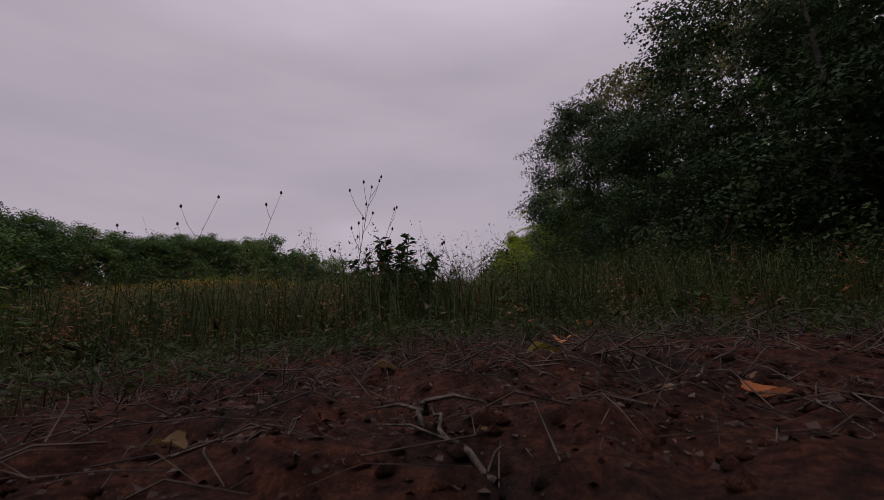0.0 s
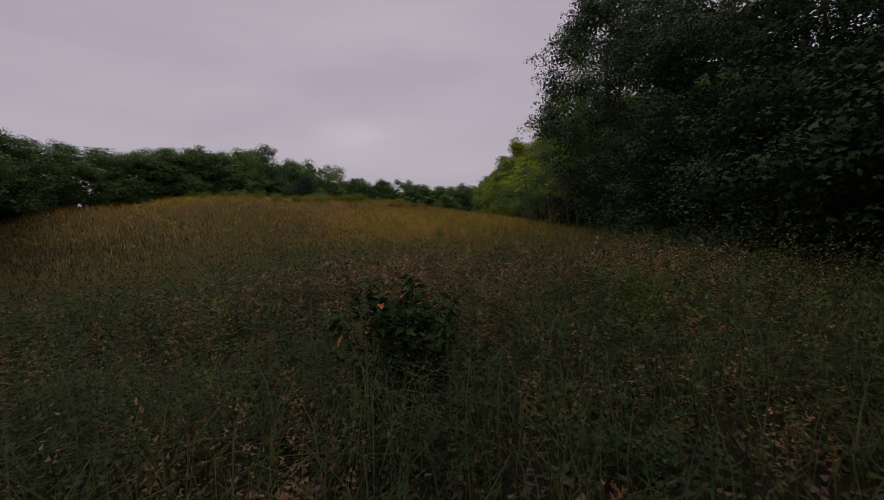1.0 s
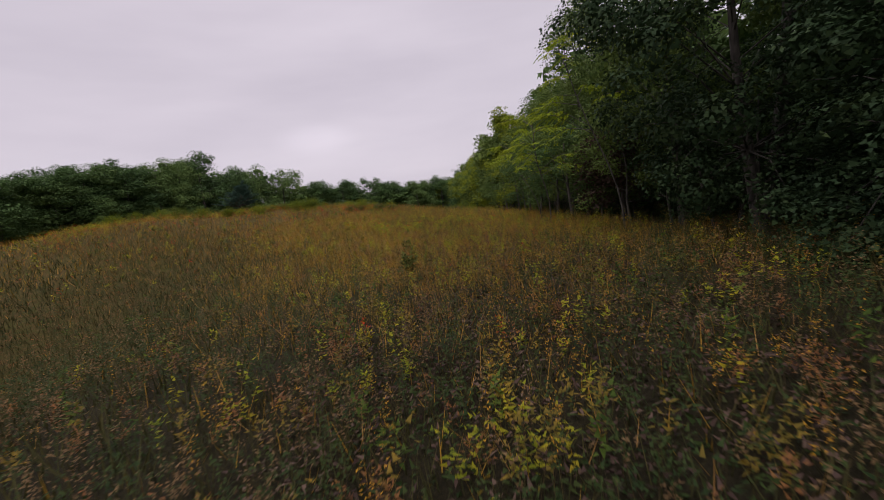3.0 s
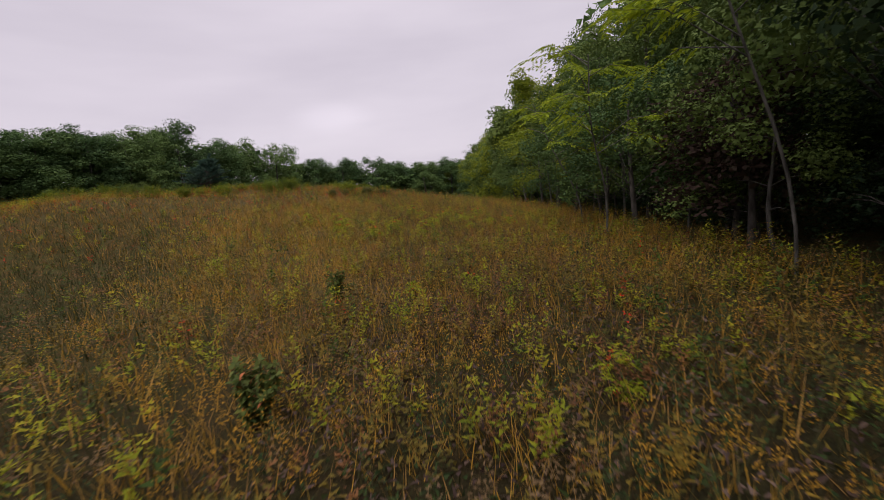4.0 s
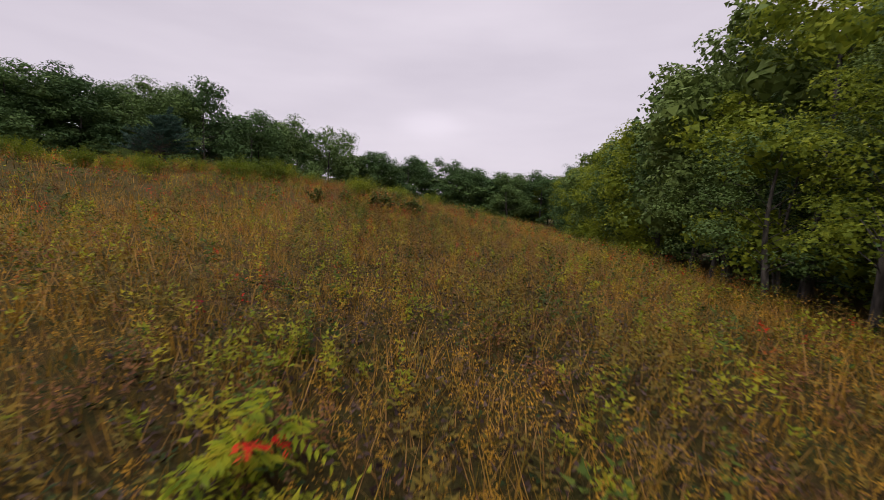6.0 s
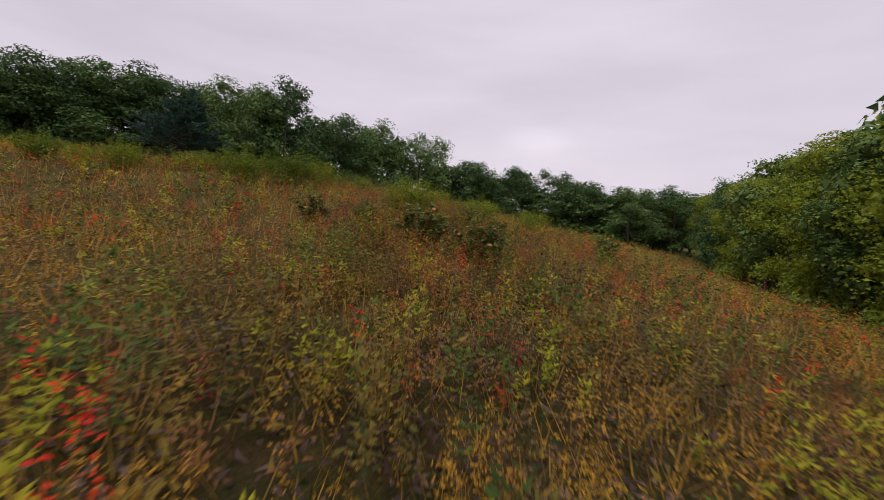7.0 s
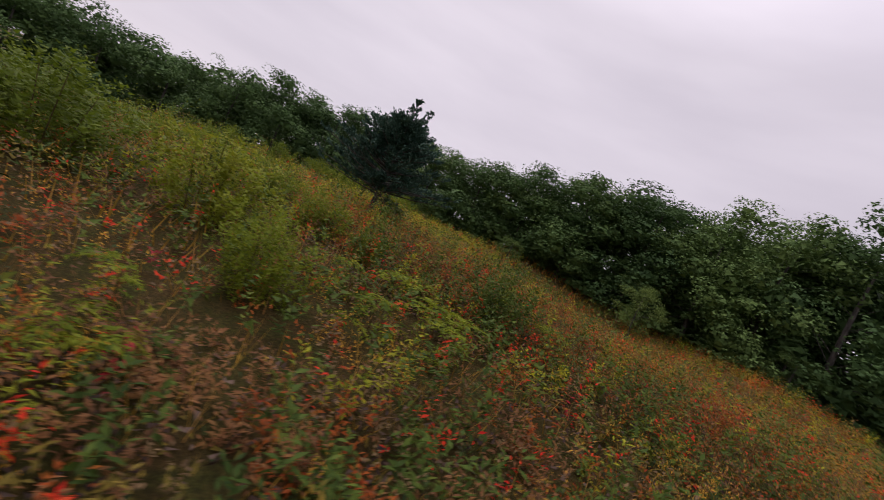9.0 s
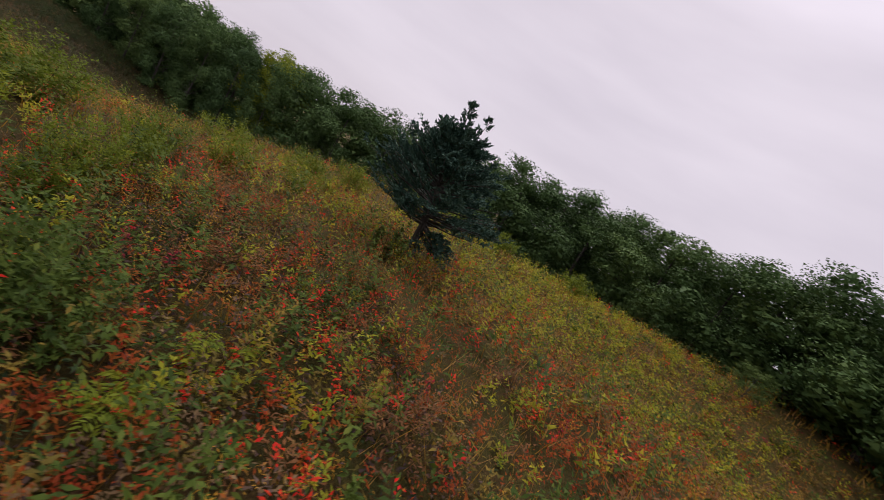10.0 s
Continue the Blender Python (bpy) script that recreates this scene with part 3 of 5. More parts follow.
planted(MAROON, 8.9, 30.4, 4.3, 40)
for k, (x, y, top) in enumerate(((8.3, 29.0, 4.4), (7.7, 33.2, 5.0), (7.9, 36.2, 4.4), (7.8, 39.4, 5.2), (8.0, 42.6, 4.6), (7.8, 49.5, 4.8), (8.1, 53.5, 4.4))):
    planted(UNDER[k % 3], x, y, top, rng.random() * 360, 1.05)

# low dark trees added to stand in for the shade under the taller trees
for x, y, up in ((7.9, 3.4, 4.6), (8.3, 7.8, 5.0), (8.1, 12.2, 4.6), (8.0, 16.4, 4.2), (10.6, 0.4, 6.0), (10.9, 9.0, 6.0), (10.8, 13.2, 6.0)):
    planted(SHADE_FILL, x, y, float(land(x, y)) + up, rng.random() * 360, 1.15)
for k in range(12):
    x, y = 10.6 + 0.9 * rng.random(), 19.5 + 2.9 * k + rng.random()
    planted(SHADE_FILL, x, y, float(land(x, y)) + 3.2 + 1.2 * rng.random(), rng.random() * 360, 1.15)

for proto in (*FAR, FAR_LIME, SHADE_FILL, *BACK, *NEAR, MAROON, OPEN, *UNDER, UNDER_LIME, *TALL):
    for ob in list(proto.children_recursive) + [proto]:
        bpy.data.objects.remove(ob)


def locust(x, y, height, lean, seed, limbs):
    """A thin pale tree at the wood's edge with flat sprays of yellow-green leaflets."""
    r = np.random.default_rng(seed)
    root = top_level("locust_tree", "slender pale-barked tree with flat sprays of yellow-green leaflets", "tree")
    root.location = (x, y, float(land(x, y)) - 0.05)
    t = np.linspace(0, 1, 9)
    trunk = np.stack([lean[0] * t**1.4 + 0.12 * np.sin(t * 7), lean[1] * t**1.4 + 0.1 * np.sin(t * 5 + 1), height * t], 1)
    pieces = [tube(trunk, 0.026 * (1 - 0.8 * t) + 0.006, 7)]
    cs, al, nn = [], [], []
    for k in range(limbs):
        f = 0.5 + 0.48 * (k + r.random()) / limbs
        b = np.array([np.interp(f, t, trunk[:, i]) for i in range(3)])
        a = r.normal(math.pi * 1.1, 1.3)
        reach = (2.9 - 1.7 * f) * (0.55 + 0.6 * r.random())
        e = b + [reach * np.cos(a), reach * np.sin(a), reach * r.normal(0.22, 0.2)]
        m = (b + e) / 2 + [0.1 * r.normal(), 0.1 * r.normal(), 0.16 * reach]
        pieces.append(tube([b, m, e], [0.013, 0.009, 0.003], 4))
        for c in range(10):
            u = 0.35 + 0.65 * (c + r.random()) / 10
            s0 = m + (e - m) * (2 * u - 1) if u > 0.5 else b + (m - b) * 2 * u
            g = a + (0.9 if c % 2 else -0.9) + r.normal(0, 0.35)
            d = np.array([np.cos(g), np.sin(g), r.normal(-0.2, 0.22)])
            w = np.array([-np.sin(g), np.cos(g), r.normal(0, 0.3)])
            L = 0.3 + 0.2 * r.random()
            for q in range(8):
                for sd in (-1, 1):
                    cs.append(s0 + d * L * (q + 0.8) / 8 - [0, 0, 0.25 * L * ((q + 0.8) / 8) ** 2])
                    al.append(w * sd + d * 0.5 + [0, 0, -0.2 + 0.12 * r.normal()])
                    nn.append([0.3 * r.normal(), 0.3 * r.normal(), 1.0])
    bole = part("trunk", mesh_of("trunk", *pieces[0], mat=M_PALE_BARK, smooth=True), root)
    for v, q in pieces[1:]:
        part("limb", mesh_of("limb", v, q, mat=M_PALE_BARK, smooth=True), bole)
    n = len(cs)
    v, q = leaf_quads(np.array(cs), np.array(al), np.array(nn), 0.12 * (0.7 + 0.5 * r.random(n)), 0.05)
    part("crown", mesh_of("crown", v, q, mat=M_LOCUST), root)


locust(5.9, 31.1, 4.6, (-0.7, -0.9), 3, 13)
locust(7.0, 26.2, 6.4, (-1.7, 0.3), 4, 12)
locust(6.5, 34.7, 4.4, (-1.5, 0.3), 6, 8)


def sapling(x, y, height, lean, seed):
    """A bare thin trunk at the wood's edge, its few twigs lost in the shade."""
    r = np.random.default_rng(seed)
    root = top_level("sapling", "thin bare grey trunk at the shaded edge of the wood", "tree", group="saplings along the wood's edge")
    root.location = (x, y, float(land(x, y)) - 0.05)
    t = np.linspace(0, 1, 7)
    p = np.stack([lean * t + 0.05 * np.sin(t * 6 + seed), 0.06 * np.sin(t * 5), height * t], 1)
    twigs = [tube(p, 0.055 * (1 - 0.6 * t), 6)]
    for k in range(6):
        b = p[2 + k % 4]
        a = r.random() * 6.28
        e = b + [0.6 * np.cos(a), 0.6 * np.sin(a), 0.35 * r.random()]
        twigs.append(tube([b, (b + e) / 2 + [0, 0, 0.05], e], [0.014, 0.009, 0.003], 4))
    bark = M_PALE_BARK if seed % 2 else M_BARK
    bole = part("trunk", mesh_of("trunk", *twigs[0], mat=bark, smooth=True), root)
    for v, q in twigs[1:]:
        part("branch", mesh_of("branch", v, q, mat=bark, smooth=True), bole)


for k in range(16):
    sapling(8.1 + 1.3 * rng.random(), 22.5 + k * 1.9 + rng.random(), 2.6 + 1.6 * rng.random(), rng.normal(0, 0.35), k)


def cedar(x, y):
    """A red cedar: leaning trunk, ragged dark crown of short upswept sprays, two leaders."""
    r = np.random.default_rng(5)
    root = top_level("cedar_tree", "dark blue-green cedar with a ragged crown standing in the meadow", "tree")
    root.location = (x, y, float(land(x, y)) - 0.15)
    lean = np.array([0.23, 0.1, 0])
    H = 3.15
    tz = np.linspace(0, 1, 7)
    axis = np.array([lean[0], lean[1], 1.0])
    trunk = axis * (H * tz)[:, None] + np.stack([0.06 * np.sin(tz * 9), 0.05 * np.sin(tz * 7), 0 * tz], 1)
    part("trunk", mesh_of("trunk", *tube(trunk, 0.1 * (1 - 0.9 * tz) + 0.01, 8), mat=M_BARK, smooth=True), root)
    limbs, twigs = [], []

    def bough(b, c, count, reach):
        """A limb with short twigs that fan out and sweep upward."""
        limbs.append(tube([b, (b + c) / 2 + [0, 0, -0.05], c], [0.024, 0.014, 0.004], 4))
        d = (c - b) / np.linalg.norm(c - b)
        side = np.cross(d, [0, 0, 1.0])
        for _ in range(count):
            u = 0.3 + 0.72 * r.random()
            s = b + (c - b) * u
            L = reach * (0.6 + 0.7 * r.random()) * (1.25 - 0.5 * u)
            twigs.append((s, s + L * (0.7 * d + side * r.normal(0, 0.65) + np.array([0, 0, 0.45 * r.random() + 0.05]))))

    for k in range(150):
        f = 0.3 + 0.63 * (k + r.random()) / 150
        b, a = axis * H * f, r.random() * 2 * np.pi
        out = (3.35 * (1 - f) ** 0.9 + 0.08) * (0.45 + 0.6 * r.random())
        bough(b, b + [out * np.cos(a), out * np.sin(a), out * (-0.02 + 0.5 * f) + 0.04], 13, 0.3)
    # drooping low boughs on one side
    for k in range(14):
        b = axis * H * (0.24 + 0.1 * r.random())
        a = np.arctan2(0.83, -0.55) + r.normal(0, 0.45)
        out = 0.5 + 0.7 * r.random()
        bough(b, b + [out * np.cos(a), out * np.sin(a), -0.15 - 0.4 * r.random()], 9, 0.26)
    # pointed leaders
    for dx, dy, h, n in ((0.05, 0.0, H + 0.6, 46), (-0.28, 0.35, H + 0.42, 38), (0.32, -0.35, H - 0.1, 26), (-0.6, 0.7, H - 0.3, 24)):
        b, e = axis * H * 0.62, axis * h + [dx, dy, 0]
        limbs.append(tube([b, (b + e) / 2, e], [0.03, 0.018, 0.004], 4))
        for _ in range(n):
            u = 0.15 + 0.85 * r.random()
            s, a, L = b + (e - b) * u, r.random() * 6.283, 0.09 + 0.4 * (1 - u)
            twigs.append((s, s + L * np.array([0.75 * np.cos(a), 0.75 * np.sin(a), 0.65])))
    v, q = joined(limbs)
    part("branchwork", mesh_of("branchwork", v, q, mat=M_BARK), root)
    b, e = np.array([t[0] for t in twigs]), np.array([t[1] for t in twigs])
    n = 20
    u = r.random((len(b), n, 1))
    p = b[:, None] + (e - b)[:, None] * u + r.normal(0, 0.016, (len(b), n, 3)) * (1.4 - u)
    al = (e - b)[:, None] / np.linalg.norm(e - b, axis=1)[:, None, None] + r.normal(0, 0.4, (len(b), n, 3))
    p, al = p.reshape(-1, 3), al.reshape(-1, 3)
    v, q = leaf_quads(p, al, r.normal(0, 1, p.shape), 0.05 + 0.06 * r.random(len(p)), 0.034)
    part("crown", mesh_of("crown", v, q, mat=M_CEDAR), root)
    return root


cedar(-19.6, 59.7)


# ---------------------------------------------------------------- meadow plants
TRAIL = np.array([(0, -0.5), (0, 3), (-0.4, 6), (0.6, 13), (2, 22), (2, 33), (0, 47), (-2.5, 53), (-5.5, 60), (-10, 67), (-14.2, 68.3), (-14.8, 62.8)])


def off_trail(p):
    best = np.full(len(p), 1e9)
    for a, b in zip(TRAIL[:-1], TRAIL[1:]):
        d = b - a
        u = np.clip(((p - a) @ d) / (d @ d), 0, 1)
        best = np.minimum(best, np.linalg.norm(p - a - u[:, None] * d, axis=1))
    return best


def patches(p, size, seed):
    """A soft, irregular field between 0 and 1 over the plan."""
    r = np.random.default_rng(seed)
    s = 0
    for k in range(7):
        a, ph, f = r.random() * 6.28, r.random() * 6.28, (0.6 + 1.3 * r.random()) * 6.28 / size
        s = s + np.sin((p[:, 0] * np.cos(a) + p[:, 1] * np.sin(a)) * f + ph)
    return 1 / (1 + np.exp(-s * 0.9))


def field_points(rng, per_m2, near, far):
    """Points on the meadow at a distance between near and far from the middle of the flight line."""
    x0, x1, y0, y1 = -45, 8.2, -3, 104
    n = int(per_m2 * (x1 - x0) * (y1 - y0))
    p = np.stack([x0 + (x1 - x0) * rng.random(n), y0 + (y1 - y0) * rng.random(n)], 1)
    d = off_trail(p)
    keep = (d >= near) & (d < far)
    bare = np.hypot(0.75 * (p[:, 0] - 0.2), p[:, 1] - 0.3) + 0.5 * patches(p, 1.2, 3)
    keep &= (bare > 3.0) | ((bare > 2.1) & (rng.random(n) < 0.16))
    wood_left = np.where(p[:, 1] < 42, -48.5 + 0.82 * (42 - p[:, 1]), -45 + 0.012 * np.maximum(p[:, 1] - 52, 0) ** 2)
    keep &= p[:, 0] > wood_left
    return p[keep]


def growth(p):
    """How tall the plants stand: low round the bare spot, and uneven in tussocks."""
    d = np.hypot(1.25 * (p[:, 0] - 0.4), 0.75 * (p[:, 1] - 0.3))
    tall = 1 + 0.85 * np.exp(-(((p[:, 0] + 2.5) / 6) ** 2) - ((p[:, 1] - 7.5) / 3.5) ** 2)
    return np.minimum(1.9, tall * (0.42 + 0.62 * np.clip((d - 1.3) / 2.4, 0, 1)) * (0.5 + 0.95 * patches(p, 0.9, 71)))


def blades(rng, p, height, width, lean=0.45, bend=0.35):
    """Grass blades of two pieces with a pointed tip."""
    n = len(p)
    z = land(p[:, 0], p[:, 1]) - 0.02
    a = rng.random(n) * 6.283
    h = height * (0.55 + 0.7 * rng.random(n)) * growth(p)
    d = np.stack([np.cos(a), np.sin(a), np.zeros(n)], 1)
    s = np.stack([-np.sin(a), np.cos(a), np.zeros(n)], 1) * (width * (0.6 + 0.8 * rng.random(n)))[:, None] / 2
    k = (lean * rng.random(n) * h)[:, None]
    base = np.column_stack([p, z])
    mid = base + d * k * 0.35 + np.array([0, 0, 1]) * (h * 0.55)[:, None]
    tip = base + d * (k + (bend * rng.random(n) * h)[:, None]) + np.array([0, 0, 1]) * h[:, None]
    v = np.stack([base - s, base + s, mid + s * 0.8, mid - s * 0.8, tip], 1).reshape(-1, 3)
    i = np.arange(n)[:, None] * 5
    return v, i + [[0, 1, 2, 3]], i + [[3, 2, 4]]


def forbs(rng, p, height, leaves, leaf, wide, rise=0.35, start=0.08, pointed=False, spread=0.02):
    """Upright stems clad in leaves: corners of the stems' strips and of the leaves."""
    n = len(p)
    z = land(p[:, 0], p[:, 1]) - 0.02
    h = height * (0.6 + 0.6 * rng.random(n)) * growth(p)
    base = np.column_stack([p, z])
    lean = rng.normal(0, 0.2, (n, 2))
    top = base + np.column_stack([lean * h[:, None], h * 0.92])
    a = rng.random(n) * 3.14
    s = np.stack([np.cos(a), np.sin(a), np.zeros(n)], 1) * 0.0018
    stem = np.stack([base - s, base + s, top + s * 0.4, top - s * 0.4], 1).reshape(-1, 3)
    f = start + (1 - start) * rng.random((n, leaves)) ** 0.8
    b = base[:, None] + (top - base)[:, None] * f[..., None] + rng.normal(0, 1, (n, leaves, 3)) * (spread * (0.4 + f))[..., None] * [1, 1, 0.4]
    ang = rng.random((n, leaves)) * 6.283
    # lower leaves droop, upper ones rise
    up = rise * (2.6 * f - 0.7) + 0.3 * rng.normal(size=(n, leaves))
    along = np.stack([np.cos(ang), np.sin(ang), up], -1)
    size = leaf * (0.65 + 0.6 * rng.random((n, leaves))) * (0.75 + 0.9 * f - 1.1 * f * f)
    nor = np.stack([-np.cos(ang) * 0.5, -np.sin(ang) * 0.5, np.ones_like(ang)], -1) + rng.normal(0, 0.3, (n, leaves, 3))
    make = leaf_points if pointed else leaf_quads
    v, q = make(b.reshape(-1, 3), along.reshape(-1, 3), nor.reshape(-1, 3), size.ravel(), size.ravel() * wide)
    return stem, v, q


def stuff(name, label, category, v, q, mat, t=None):
    ob = new(name, mesh_of(name, v, q, t, mat))
    return tagged(ob, label, category, kind="stuff")


def zone_weights(p):
    """How far a place belongs to the dimmed, the golden and the red stretch of the meadow."""
    y, x = p[:, 1], p[:, 0]
    late = 1 / (1 + np.exp(-(y - 51.5 - 0.35 * x) / 2.5))
    # the stretch where low light is put into the plants' colours
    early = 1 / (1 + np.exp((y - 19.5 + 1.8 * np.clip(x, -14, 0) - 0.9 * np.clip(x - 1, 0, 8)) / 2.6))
    return early, (1 - early) * (1 - late), late


def scatter(rng, per_m2, near, far, weight):
    p = field_points(rng, per_m2, near, far)
    return p[rng.random(len(p)) < weight(p)]


def spikes(rng, p, height, width):
    """Far grass: single pointed pieces."""
    n = len(p)
    a = rng.random(n) * 6.283
    h = height * (0.6 + 0.6 * rng.random(n)) * growth(p)
    s = np.stack([-np.sin(a), np.cos(a), np.zeros(n)], 1) * (width * (0.6 + 0.8 * rng.random(n)))[:, None] / 2
    base = np.column_stack([p, land(p[:, 0], p[:, 1]) - 0.03])
    reach = (0.2 + 0.8 * rng.random(n)) * h
    tip = base + np.stack([np.cos(a) * reach, np.sin(a) * reach, h], 1)
    return np.stack([base - s, base + s, tip], 1).reshape(-1, 3), np.arange(3 * n).reshape(-1, 3)


def grass_layer():
    r = np.random.default_rng(100)
    Z = zone_weights
    for name, label, mat, wt in (
        ("dry_grass", "dry tan grass blades across the meadow", M_DRY, lambda p: (0.15 + 0.85 * patches(p, 3, 11)) * (0.65 * Z(p)[1] + 0.15 * Z(p)[2])),
        ("olive_grass", "olive green grass blades across the meadow", M_GRASS, lambda p: (0.15 + 0.85 * patches(p, 3, 12)) * (1 - Z(p)[0]) * (1 - 0.7 * Z(p)[2])),
        ("dusky_grass", "dark olive and brown grass blades in dimmed colour", M_DIMMED_GRASS, lambda p: Z(p)[0]),
    ):
        for near, far, dens, h, w in ((0, 3.5, 7, 0.34, 0.0045), (3.5, 9, 9, 0.4, 0.008)):
            v, q, t = blades(r, scatter(r, dens, near, far, wt), h, w, lean=0.9, bend=0.6)
            stuff(name, label, "grass", v, q, mat, t)
        vs = []
        for near, far, dens, h, w in ((0, 3.5, 190, 0.26, 0.01), (3.5, 9, 60, 0.38, 0.022), (9, 22, 60, 0.36, 0.028), (22, 70, 22, 0.45, 0.062)):
            vs.append(spikes(r, scatter(r, dens, near, far, wt), h, w)[0])
        v = np.concatenate(vs)
        stuff(name, label, "grass", v, None, mat, np.arange(len(v)).reshape(-1, 3))


def tall_grass():
    """A belt of tall fine grass just beyond the bare spot."""
    r = np.random.default_rng(150)
    n = 9000
    p = np.stack([-4.5 + 9.7 * r.random(n), 2.3 + 2.2 * r.random(n)], 1)
    p = p[(p[:, 1] > 2.5 + 0.28 * np.maximum(p[:, 0] - 0.8, 0)) & (r.random(n) < 0.06 + 1.2 * patches(p, 0.5, 44) ** 2)]
    v, q, t = blades(r, p, 0.95, 0.006, lean=0.7, bend=0.5)
    foot = np.repeat(land(p[:, 0], p[:, 1]), 5)
    top = 0.55 + 0.04 * np.minimum(np.abs(v[:, 0]), 3)
    v[:, 2] = foot + top * np.tanh((v[:, 2] - foot) / top)
    n = 2600
    p = np.stack([-9 + 13 * r.random(n), 3.4 + 3.8 * r.random(n)], 1)
    p = p[r.random(n) < 0.2 + 0.8 * patches(p, 1.1, 45)]
    st, lv, lq = forbs(r, p, 0.56, 30, 0.08, 0.3, pointed=True)
    # and a taller stand on the left, before the slope
    n = 3000
    p = np.stack([-15 + 13.3 * r.random(n), 6.8 + 6.2 * r.random(n)], 1)
    p = p[(p[:, 1] > 6.5 + 0.5 * (p[:, 0] + 1.7)) & (r.random(n) < 0.35 + 0.65 * patches(p, 1.4, 46))]
    st, tv, tq = forbs(r, p, 0.72, 24, 0.11, 0.3, pointed=True)
    lv, lq = np.concatenate([lv, tv]), np.concatenate([lq, tq + len(lv)])
    stuff("belt_weeds", "dense dark green leafy weeds beside bare earth", "weeds", lv, None, M_DIMMED, lq)
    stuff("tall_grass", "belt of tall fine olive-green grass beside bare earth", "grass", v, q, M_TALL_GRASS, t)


def forb_layer():
    """Leafy weeds in patches: at each place one or two kinds lead over the others."""
    r = np.random.default_rng(200)
    # name, label, leaves, height, leaf length, leaf width, size of patches, share in the dimmed, golden and red stretch
    kinds = (
        ("dusky_weeds", "dark olive leafy weeds", M_DIMMED, 0.66, 0.06, 0.34, 1.6, (1.6, 0.12, 0.0)),
        ("green_weeds", "leafy green meadow weeds", M_FORB, 0.58, 0.08, 0.42, 2.6, (0.0, 0.95, 0.28)),
        ("rusty_weeds", "withered rust-brown meadow weeds", M_RUST, 0.4, 0.065, 0.4, 2.4, (0.14, 0.35, 0.8)),
        ("dried_weeds", "dried brown weeds with pale seed heads", M_SEED, 0.56, 0.045, 0.55, 1.8, (0.5, 0.4, 0.25)),
        ("golden_weeds", "golden-yellow meadow weeds", M_GOLD, 0.56, 0.037, 0.36, 3.2, (0.0, 1.25, 0.75)),
        ("bright_weeds", "bright yellow-green leafy weeds", M_BRIGHT, 0.46, 0.085, 0.45, 1.7, (0.0, 0.42, 0.18)),
        ("leafy_weeds", "dense dark green leafy weeds", M_LEAFY, 0.6, 0.1, 0.42, 2.3, (0.02, 0.08, 0.25)),
        ("thicket_weeds", "tall bright green weeds massed round the bushes", M_BUSH, 0.8, 0.07, 0.3, 1.5, (0.0, 0.0, 0.0)),
        ("flame_weeds", "low weeds with orange autumn leaves", M_FLAME, 0.42, 0.06, 0.45, 3.0, (0.0, 0.01, 0.3)),
        ("red_leaved_weeds", "low weeds with scarlet autumn leaves", M_RED, 0.5, 0.062, 0.5, 2.0, (0.0, 0.005, 0.13)),
        ("crimson_weeds", "low dark weeds with crimson leaves", M_CRIMSON, 0.42, 0.06, 0.5, 1.2, (0.0, 0.0, 0.02)),
    )

    names = [k[0] for k in kinds]

    def shares(p):
        z = np.stack(zone_weights(p), 1)
        w = np.stack([(z @ np.array(k[7])) * np.exp((5.0 + 2.0 * z[:, 2]) * (patches(p, k[6], 300 + i) - 0.5)) for i, k in enumerate(kinds)], 1)
        blaze = np.exp(-((p[:, 0] + 17.0) ** 2 + (p[:, 1] - 63.8) ** 2) / 22)
        w[:, names.index("leafy_weeds")] += 3.0 * np.exp(-((p[:, 0] + 12.8) ** 2 + (p[:, 1] - 63.6) ** 2) / 6)
        w[:, names.index("flame_weeds")] += 2.2 * blaze + 2.5 * np.exp(-((p[:, 0] + 20.5) ** 2 + (p[:, 1] - 67.5) ** 2) / 20)
        w[:, names.index("crimson_weeds")] += 1.6 * np.exp(-((p[:, 0] + 6.3) ** 2 / 3.5 + (p[:, 1] - 55.2) ** 2 / 2))
        # browner hollow under the bushes, greener growth along the crest
        hollow = np.exp(-((p[:, 0] + 7.8) ** 2 / 7 + (p[:, 1] - 59.0) ** 2 / 4))
        w[:, names.index("leafy_weeds")] *= 1 - 0.95 * hollow
        hollow = hollow + 0.8 * np.exp(-((p[:, 0] + 9.8) ** 2 / 3 + (p[:, 1] - 63.0) ** 2 / 3))
        w[:, names.index("rusty_weeds")] += 4.0 * hollow
        w[:, names.index("dried_weeds")] += 2.5 * hollow
        knoll = np.exp(-((p[:, 0] + 16) ** 2 / 45 + (p[:, 1] - 64.5) ** 2 / 30))
        w[:, names.index("golden_weeds")] *= 1 - 0.85 * knoll
        w[:, names.index("leafy_weeds")] += 1.2 * knoll
        w[:, names.index("dusky_weeds")] += 1.3 * knoll
        lime = np.exp(-((p[:, 0] + 29) ** 2 / 60 + (p[:, 1] - 58) ** 2 / 30))
        w[:, names.index("bright_weeds")] += 12.0 * lime
        crest = np.exp(-((p[:, 0] + 25.7) ** 2 / 6 + (p[:, 1] - 61) ** 2 / 30)) + np.exp(-((p[:, 0] + 13) ** 2 / 8 + (p[:, 1] - 55.8) ** 2 / 3))
        w[:, names.index("thicket_weeds")] += 3.5 * crest
        w[:, names.index("bright_weeds")] += 2.0 * crest
        w[:, names.index("red_leaved_weeds")] += 0.8 * blaze + 0.5 * np.exp(-((p[:, 0] + 9.6) ** 2 / 5 + (p[:, 1] - 59.4) ** 2 / 3))
